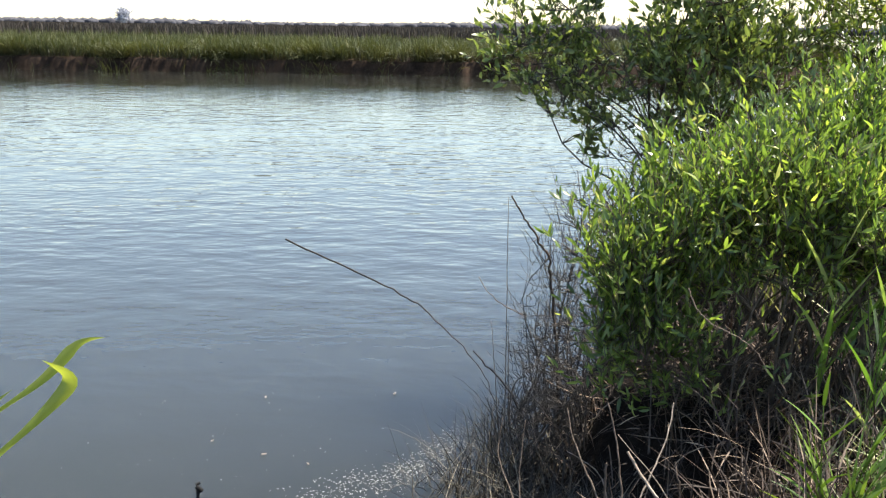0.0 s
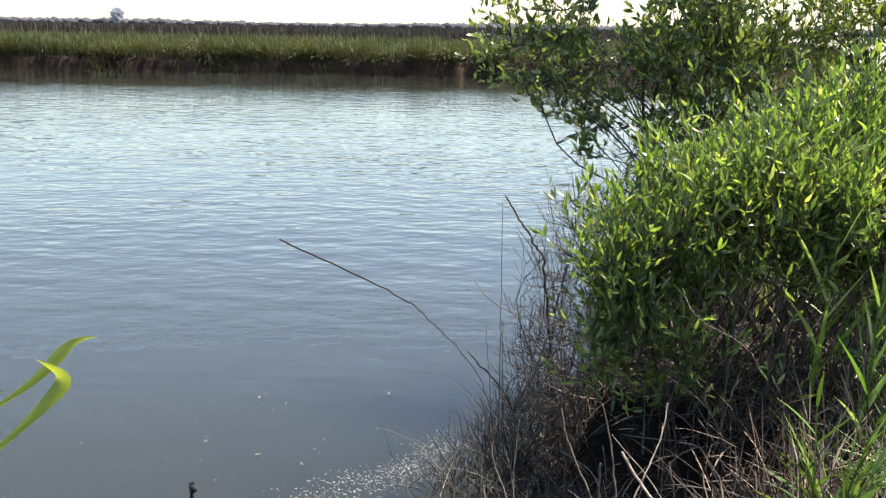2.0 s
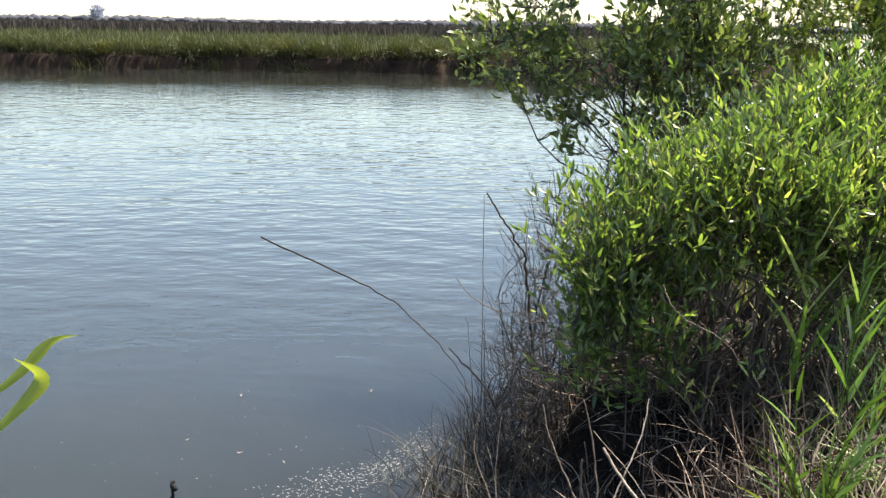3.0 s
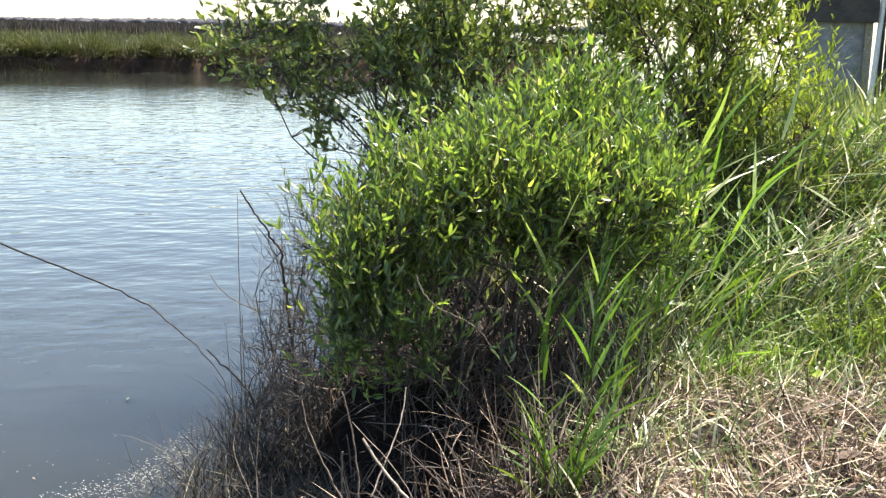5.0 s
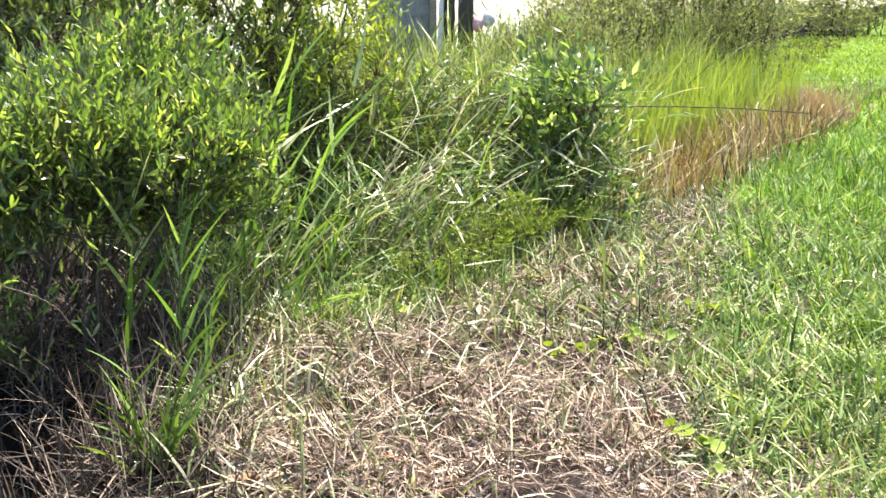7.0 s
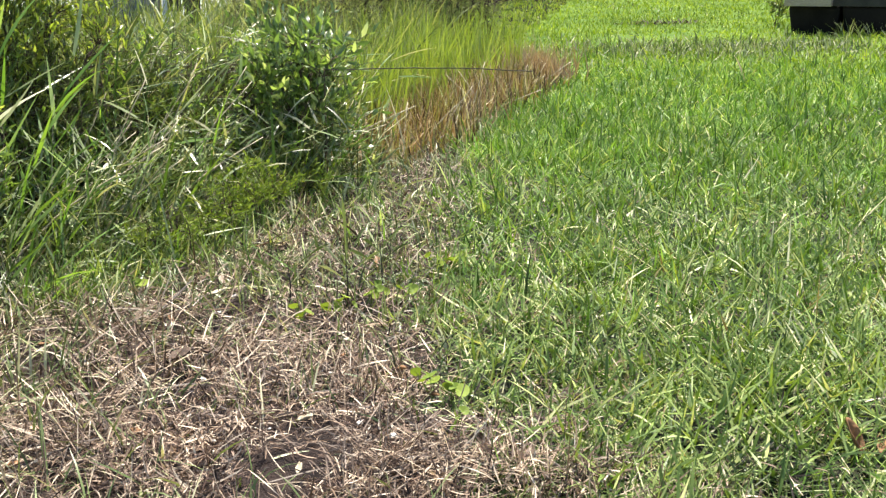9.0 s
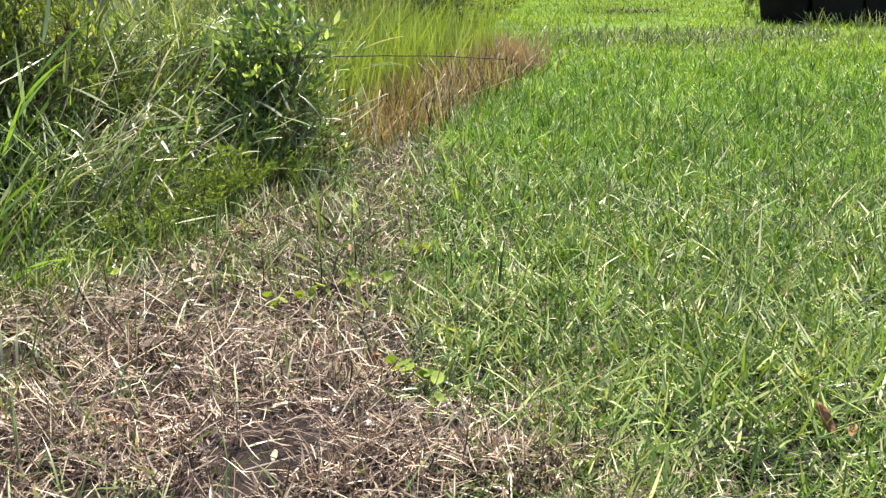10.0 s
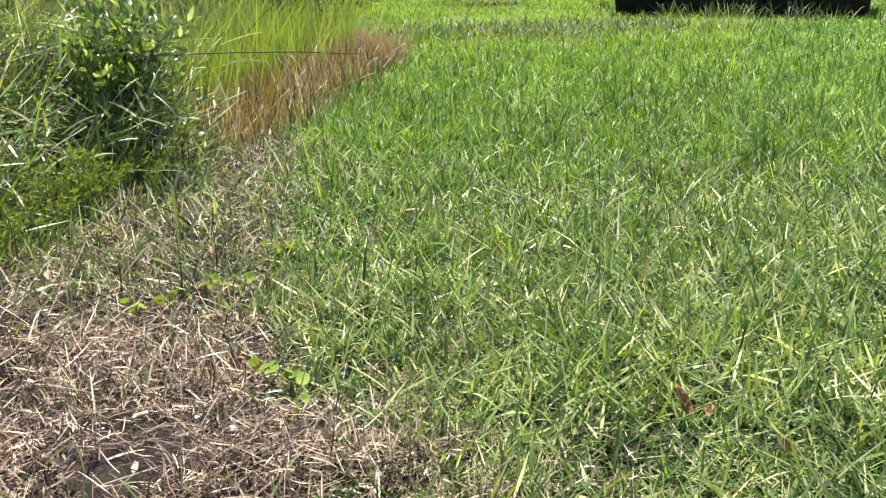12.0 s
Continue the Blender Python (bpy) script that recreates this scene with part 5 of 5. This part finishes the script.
# ---- sticks and dead stems at the water's edge ----
tube_thing("arching_stem", [(-0.728, 5.145, 0.376), (-0.425, 5.025, 0.268), (-0.172, 4.9, 0.178), (-0.072, 4.8, 0.135), (0.072, 4.7, 0.025), (0.188, 4.6, -0.095), (0.217, 4.5, -0.16), (0.272, 4.42, -0.36)], 0.0045, 0.0015,
           M_DARK_STICK, "long thin dark stem arching over the water", "stem")
tube_thing("bare_branch", [(0.50, 4.5, -0.35), (0.47, 4.5, 0.05), (0.455, 4.5, 0.28), (0.425, 4.48, 0.456), (0.37, 4.49, 0.53), (0.32, 4.49, 0.61), (0.272, 4.492, 0.69)], 0.0075, 0.0035, M_BARK, "bare grey-brown branch standing out of the bush", "branch")
tube_thing("broken_twig", [(0.36, 4.4, -0.30), (0.30, 4.45, -0.13), (0.21, 4.5, -0.045), (0.13, 4.5, 0.04)], 0.006, 0.003, M_DARK_STICK, "dark broken twig above the water", "twig")
tube_thing("thin_stalk", [(0.27, 4.52, -0.42), (0.268, 4.52, 0.0), (0.265, 4.52, 0.35), (0.262, 4.52, 0.68)], 0.0025, 0.0012, M_GREY_TWIG, "thin upright grey stalk in the shallows", "stalk")
tube_thing("thin_stalk", [(0.25, 4.42, -0.42), (0.225, 4.45, -0.1), (0.20, 4.46, 0.18)], 0.0025, 0.0012, M_GREY_TWIG, "thin upright grey stalk in the shallows", "stalk")
tube_thing("thin_stalk", [(0.29, 4.40, -0.42), (0.275, 4.42, -0.1), (0.27, 4.42, 0.20)], 0.0025, 0.0012, M_GREY_TWIG, "thin upright grey stalk in the shallows", "stalk")
tube_thing("curved_twig", [(0.34, 4.45, 0.20), (0.24, 4.5, 0.24), (0.18, 4.52, 0.29), (0.15, 4.54, 0.345)], 0.0025, 0.0012, M_GREY_TWIG, "thin curved twig over the water", "twig")
tube_thing("bent_dry_twig", [(0.751, 3.366, 0.577), (0.77, 3.330, 0.522), (0.809, 3.300, 0.483), (0.887, 3.259, 0.455), (0.94, 3.225, 0.413), (0.961, 3.207, 0.363)], 0.002, 0.0011, M_GREY_TWIG, "dry bent stem hanging from the shrub", "stem")
tube_thing("bleached_stick", [(0.563, 3.212, 0.107), (0.60, 3.13, 0.05), (0.672, 2.985, -0.02), (0.74, 2.85, -0.10)], 0.0046, 0.0043, M_PALE_STICK, "bleached broken stick lying on the bank edge", "stick")
tube_thing("dead_stick", [(0.49, 3.22, -0.32), (0.495, 3.2, -0.05), (0.50, 3.2, 0.075)], 0.0042, 0.0034, M_GREY_TWIG, "grey broken dead stick standing in the hollow", "stick")
tube_thing("dead_stick", [(0.72, 3.15, -0.12), (0.715, 3.16, 0.0), (0.70, 3.18, 0.09)], 0.0036, 0.0024, M_GREY_TWIG, "grey broken dead stick standing in the hollow", "stick")
tube_thing("dead_stick", [(0.56, 3.18, -0.30), (0.555, 3.26, -0.03), (0.545, 3.30, 0.10), (0.515, 3.33, 0.22)], 0.0038, 0.0022, M_GREY_TWIG, "grey crooked dead stem under the shrub", "stick")
tube_thing("dead_stick", [(0.58, 3.16, -0.06), (0.64, 3.22, 0.04), (0.70, 3.29, 0.14), (0.72, 3.34, 0.22)], 0.0031, 0.0019, M_PALE_STICK, "pale bent dead stem under the shrub", "stick")
tube_thing("dead_stick", [(0.52, 3.15, -0.12), (0.45, 3.2, 0.02), (0.40, 3.25, 0.13), (0.385, 3.28, 0.22)], 0.0031, 0.0019, M_GREY_TWIG, "pale bent dead stem under the shrub", "stick")
tube_thing("dead_stick", [(0.30, 3.1, -0.26), (0.22, 3.3, -0.06), (0.18, 3.4, 0.02), (0.20, 3.45, 0.13)], 0.0022, 0.0012, M_GREY_TWIG, "pale curved dead stem at the bank", "stick")
tube_thing("dead_stick", [(0.27, 3.2, -0.30), (0.245, 3.35, -0.05), (0.27, 3.42, 0.13)], 0.0022, 0.0012, M_GREY_TWIG, "pale curved dead stem at the bank", "stick")
for i in range(16):
    a = rng.uniform(0, 6.28)
    x, y = 0.45 + 0.8 * rng.random(), 3.0 + 0.8 * rng.random()
    z = float(height(np.array([x]), np.array([y]))[0])
    ln = rng.uniform(0.2, 0.45)
    tube_thing("dead_stick", [(x, y, z - 0.02), (x + 0.3 * ln * math.cos(a), y + 0.3 * ln * math.sin(a), z + 0.45 * ln), (x + 0.7 * ln * math.cos(a + 0.4), y + 0.7 * ln * math.sin(a + 0.4), z + ln * rng.uniform(0.5, 0.9))],
               0.0024, 0.0011, M_GREY_TWIG if i % 4 else M_PALE_STICK, "thin crooked dead stem under the shrub", "stick", 5, 4)

# ---- wire between two thin stakes ----
tube_thing("wire", [(4.20, 4.66, 0.69), (5.5, 4.95, 0.585), (6.62, 5.16, 0.46)], 0.0035, 0.0035, M_DARK_STICK, "thin dark wire stretched before the rusty grass", "wire", 5)
round_post("wire_stake", 4.20, 4.67, -0.1, 0.70, 0.0035, M_GREY_TWIG, "thin dark metal stake holding a wire", "stake")

# ---- small things on the soil and the lawn ----
def sprout(x, y, h, n, label):
    root = base_at("weed_sprout", x, y, 0.0, label, "weed")
    v, t, q = tubes(np.array([[(0, 0, -0.02), (0.004, 0.0, h * 0.4), (0.0, 0.006, h)]]), np.array([[0.0035, 0.003, 0.0015]]), 6)
    part("stalk", mesh_from("stalk", v, t, q, smooth=True), M_DARK_STICK, root)
    for i in range(n):
        a = i * 2.4 + rng.random()
        z = h * (0.35 + 0.6 * i / n)
        ln = rng.uniform(0.13, 0.21)
        c, s = math.cos(a), math.sin(a)
        strap("leaf", [(x, y, z), (x + c * ln * 0.3, y + s * ln * 0.3, z + ln * 0.22), (x + c * ln * 0.6, y + s * ln * 0.6, z + ln * 0.42), (x + c * ln * 0.85, y + s * ln * 0.85, z + ln * 0.52)], 0.013, M_TANGLE, root)
    return root


sprout(2.90, 3.08, 0.20, 6, "dark-stalked sprout with few long green leaves")
sprout(3.13, 3.13, 0.19, 6, "dark-stalked sprout with few long green leaves")
sprout(2.78, 3.28, 0.15, 3, "dark-stalked sprout with few long green leaves")
bv = base_at("upright_blade", 2.92, 3.10, 0.0, "single broad upright grass blade with pale tip", "grass")
strap("blade", [(2.92, 3.10, 0.0), (2.90, 3.08, 0.2), (2.87, 3.05, 0.36), (2.84, 3.03, 0.45)], 0.014, M_TANGLE, bv)


def round_weed(x, y, n, r):
    root = base_at("round_leaved_weed", x, y, 0.0, "low weed with round bright green leaves on soil", "weed")
    for i in range(n):
        a, d = rng.uniform(0, 6.28), rng.uniform(0.01, 0.05)
        rr = r * rng.uniform(0.7, 1.15)
        cx, cy, cz = d * math.cos(a), d * math.sin(a), rng.uniform(0.04, 0.085)
        tilt = Matrix.Rotation(rng.uniform(0.3, 1.1), 3, Vector((math.cos(a), math.sin(a), 0)))
        pts = [Vector((cx, cy, cz))]
        for k in range(12):
            b = k * 2 * math.pi / 12
            lob = rr * (1 - 0.45 * math.exp(-((k - 6) / 1.1) ** 2)) * (1 + 0.05 * math.sin(3 * b))
            pts.append(Vector((cx, cy, cz)) + tilt @ Vector((lob * math.cos(b + a), lob * math.sin(b + a), 0.006)))
        me = bpy.data.meshes.new("leaf")
        me.from_pydata([tuple(p) for p in pts], [], [(0, 1 + k, 1 + (k + 1) % 12) for k in range(12)])
        leaf = part("leaf", me, M_WEED, root)
        v, t, q = tubes(np.array([[(0, 0, -0.01), (cx * 0.5, cy * 0.5, cz * 0.4), (cx, cy, cz)]]), np.full((1, 3), 0.0012), 4)
        part("petiole", mesh_from("petiole", v, t, q), M_TALL, leaf)


for x, y, n, r in ((2.90, 2.95, 4, 0.022), (2.95, 2.98, 3, 0.02), (2.59, 2.95, 4, 0.021), (2.685, 2.92, 4, 0.022), (2.765, 2.91, 4, 0.02), (3.04, 2.89, 5, 0.021), (2.43, 2.18, 5, 0.024), (2.42, 2.09, 4, 0.024), (2.24, 1.915, 3, 0.016), (3.5, 3.05, 5, 0.024),
                   (3.42, 3.12, 4, 0.022), (2.40, 3.77, 2, 0.026), (3.45, 2.0, 3, 0.018), (3.15, 1.35, 3, 0.022), (4.1, 2.2, 3, 0.018), (3.6, 1.0, 3, 0.02)):
    round_weed(x, y, n, r)


def curled(name, x, y, z, ln, w, curl, turn, tip, mat, label, category, group=""):
    """A dry leaf, boat-shaped and curled along its length."""
    n, m = 9, 5
    vs = []
    for i in range(n):
        f = i / (n - 1)
        half = w * math.sin(math.pi * (0.06 + 0.9 * f)) ** 0.8 / 2
        for j in range(m):
            g = j / (m - 1) * 2 - 1
            vs.append((ln * (f - 0.5), half * g, curl * half * g * g + 0.18 * ln * (f - 0.5) ** 2 * 2 + 0.002 * math.sin(9 * f + 5 * g)))
    qs = [(i * m + j, (i + 1) * m + j, (i + 1) * m + j + 1, i * m + j + 1) for i in range(n - 1) for j in range(m - 1)]
    me = mesh_from(name, vs, quads=qs, smooth=True)
    ob = thing(name, me, mat, label, category, group)
    ob.matrix_basis = pose(x, y, z, 0, tip, turn)
    so = ob.modifiers.new("thickness", "SOLIDIFY")
    so.thickness = 0.0012
    return ob


M_DARKLEAF = solid_material("rotting_leaf", (0.04, 0.025, 0.018), (0.13, 0.085, 0.06), 25, 0.8, 0.3)
curled("dead_leaf", 2.86, 1.065, 0.06, 0.10, 0.03, 1.4, 70, -50, M_DEADLEAF, "curled brown dead leaf standing in the grass", "leaf")
curled("dead_leaf", 2.90, 1.0, 0.035, 0.07, 0.025, 0.9, 20, -10, M_DEADLEAF, "curled brown dead leaf lying in the grass", "leaf")
curled("dead_leaf", 2.77, 0.75, 0.045, 0.055, 0.028, 1.1, 60, -60, M_DEADLEAF, "curled brown dead leaf standing in the grass", "leaf")
curled("bark_strip", 1.26, 2.64, 0.018, 0.17, 0.035, 1.0, -20, 3, M_DEADLEAF, "curled brown strip of dry bark on soil", "bark")
curled("bark_strip", 2.05, 2.94, 0.045, 0.09, 0.05, 0.7, 10, -8, M_DARKLEAF, "dark curled bark piece on dry soil", "bark")
curled("bark_strip", 2.12, 2.90, 0.05, 0.07, 0.035, 0.7, 65, 14, M_DARKLEAF, "dark curled bark piece on dry soil", "bark")
for i in range(90):
    x, y = 1.1 + 2.6 * rng.random(), 1.8 + 2.6 * rng.random()
    if side_of(LAWN_EDGE, np.array([x]), np.array([y]))[0] > 0.05 and side_of(THICKET, np.array([x]), np.array([y]))[0] < 0.05:
        curled("dry_leaf", x, y, 0.03, rng.uniform(0.025, 0.075), rng.uniform(0.012, 0.026), 0.9, rng.uniform(0, 360), rng.uniform(-25, 25), (M_DEADLEAF, M_DARKLEAF, M_PALE_STICK, M_DRY_CULM)[i % 4], "small dry curled leaf on the litter", "leaf", "litter leaves")


def shell(x, y, r):
    bm = bmesh.new()
    bmesh.ops.create_icosphere(bm, subdivisions=2, radius=r, matrix=Matrix.Diagonal((1, 0.75, 0.3, 1)))
    for v in bm.verts:
        v.co *= 1 + 0.18 * rng.normal()
    me = bpy.data.meshes.new("shell_fragment")
    bm.to_mesh(me)
    bm.free()
    ob = thing("shell_fragment", me, M_SHELL, "bleached white shell fragment on dry soil", "shell", "shell fragments")
    ob.matrix_basis = pose(x, y, 0.032, rng.uniform(-25, 25), rng.uniform(-25, 25), rng.uniform(0, 360))


for x, y, r in ((2.10, 2.147, 0.014), (2.095, 2.013, 0.014), (2.03, 1.88, 0.015), (2.05, 1.91, 0.012), (2.43, 3.27, 0.014), (2.3, 2.5, 0.008), (1.9, 2.3, 0.008), (2.0, 2.75, 0.01), (1.7, 2.9, 0.01), (2.2, 2.8, 0.008), (1.75, 2.35, 0.007), (2.6, 3.4, 0.012)):
    shell(x, y, r)

# ---- dark cut stubs in the bare soil ----
M_STUB = leaf_material("dark_stub", [(0.0, (0.010, 0.008, 0.007)), (0.7, (0.045, 0.034, 0.03)), (1.0, (0.20, 0.16, 0.13))], 0.05, (1.1, 1.0, 0.8), 0.8)
for x, y in ((2.89, 3.10), (2.84, 3.16), (3.12, 3.16), (2.55, 3.35), (2.42, 3.42), (2.7, 3.38), (3.25, 3.45), (2.98, 3.5), (3.4, 3.65), (2.08, 2.95), (2.02, 2.90), (1.78, 3.1), (2.2, 3.2), (3.6, 3.9)):
    blade_plant("dark_stubble", x, y, 12, 0.11, 0.007, 0.4, 0.3, M_STUB, "dark dead grass stubs standing in bare soil", None, 0.7, 0.03, "dark stubs", 3)

# ---- brighter tufts in the lawn ----
for x, y in ((4.62, 3.28), (4.85, 3.2), (3.9, 2.6), (5.3, 3.3), (3.3, 1.7), (3.6, 1.1), (6.2, 3.4), (4.4, 1.9), (5.6, 2.3), (3.1, 1.45), (3.6, 2.0), (7.2, 4.4)):
    grass_clump("lawn_tuft", x, y, 22, 2.0, 0.24, 0.012, 0.4, 0.7, M_TALL, "taller bright green grass tuft in the lawn", 4, None, 0.05, "lawn tufts")
for i in range(30):
    x, y = 1.35 + 1.9 * rng.random(), 2.1 + 1.9 * rng.random()
    if side_of(LAWN_EDGE, np.array([x]), np.array([y]))[0] > 0.1 and side_of(THICKET, np.array([x]), np.array([y]))[0] < -0.05:
        grass_clump("small_grass_sprout", x, y, 14, 2.0, 0.09, 0.004, 0.5, 0.6, M_TANGLE, "small thin green grass sprout in dry litter", 3, None, 0.025, "small sprouts")


# ---- afloat near the shore ----
M_FOAM = solid_material("foam", (0.20, 0.195, 0.17), (0.42, 0.40, 0.35), 30, 0.8, 0.2)


def foam():
    n = 1250
    t = rng.random(n) ** 0.55
    along = np.linspace(0, 1, 4)
    x = np.interp(t, along, (-0.62, -0.33, -0.06, 0.18)) + 0.08 * rng.normal(size=n)
    y = np.interp(t, along, (4.05, 4.24, 4.42, 4.95)) + 0.07 * rng.normal(size=n)
    far = rng.random(n) < 0.05
    x = np.where(far, rng.uniform(-1.6, 0.1, n), x)
    y = np.where(far, rng.uniform(4.2, 5.4, n), y)
    s = rng.uniform(0.001, 0.0034, n) * np.where(far, 0.8, 1.0)
    ang = np.linspace(0, 2 * np.pi, 6, endpoint=False)
    rad = s[:, None] * rng.uniform(0.5, 1.3, (n, 6))
    v = np.zeros((n, 7, 3))
    v[:, :6, 0] = x[:, None] + rad * np.cos(ang) * 1.4
    v[:, :6, 1] = y[:, None] + rad * np.sin(ang)
    v[:, :6, 2] = WATER + 0.001
    v[:, 6] = np.stack([x, y, WATER + 0.002 + s * 0.35], 1)
    o = (np.arange(n) * 7)[:, None, None]
    tri = (o + np.array([[[k, (k + 1) % 6, 6] for k in range(6)]])).reshape(-1, 3)
    thing("foam_flecks", mesh_from("foam_flecks", v.reshape(-1, 3), tri, smooth=True), M_FOAM, "pale foam and seed flecks floating at the shore", "foam", kind="stuff")


foam()
for x, y, ln, turn in ((-0.86, 5.3, 0.028, 100), (-0.23, 5.38, 0.035, 75), (-0.75, 4.55, 0.025, 30), (-0.55, 4.45, 0.022, 120), (-1.0, 4.7, 0.02, 60)):
    curled("floating_leaf", x, y, WATER + 0.006, ln, ln * 0.3, 0.6, turn, 0, M_PALE_STICK, "small pale dead leaf afloat on the river", "leaf")

# ---- lone tree far across the marsh ----
shrub("lone_tree", (-130, 465, 0.0), 0.4, [(-130, 465, 5.0, 2.6, 2.6, 2.0), (-130, 465, 3.2, 2.5, 2.5, 1.3)], 9, 320, 9, 0.8, 0.4, M_HAZE_LEAF, "lone rounded hazy tree across the marsh", "tree", stem_r=0.22, twig_r=0.05, twig_len=0.6, bark=M_HAZE_LEAF)
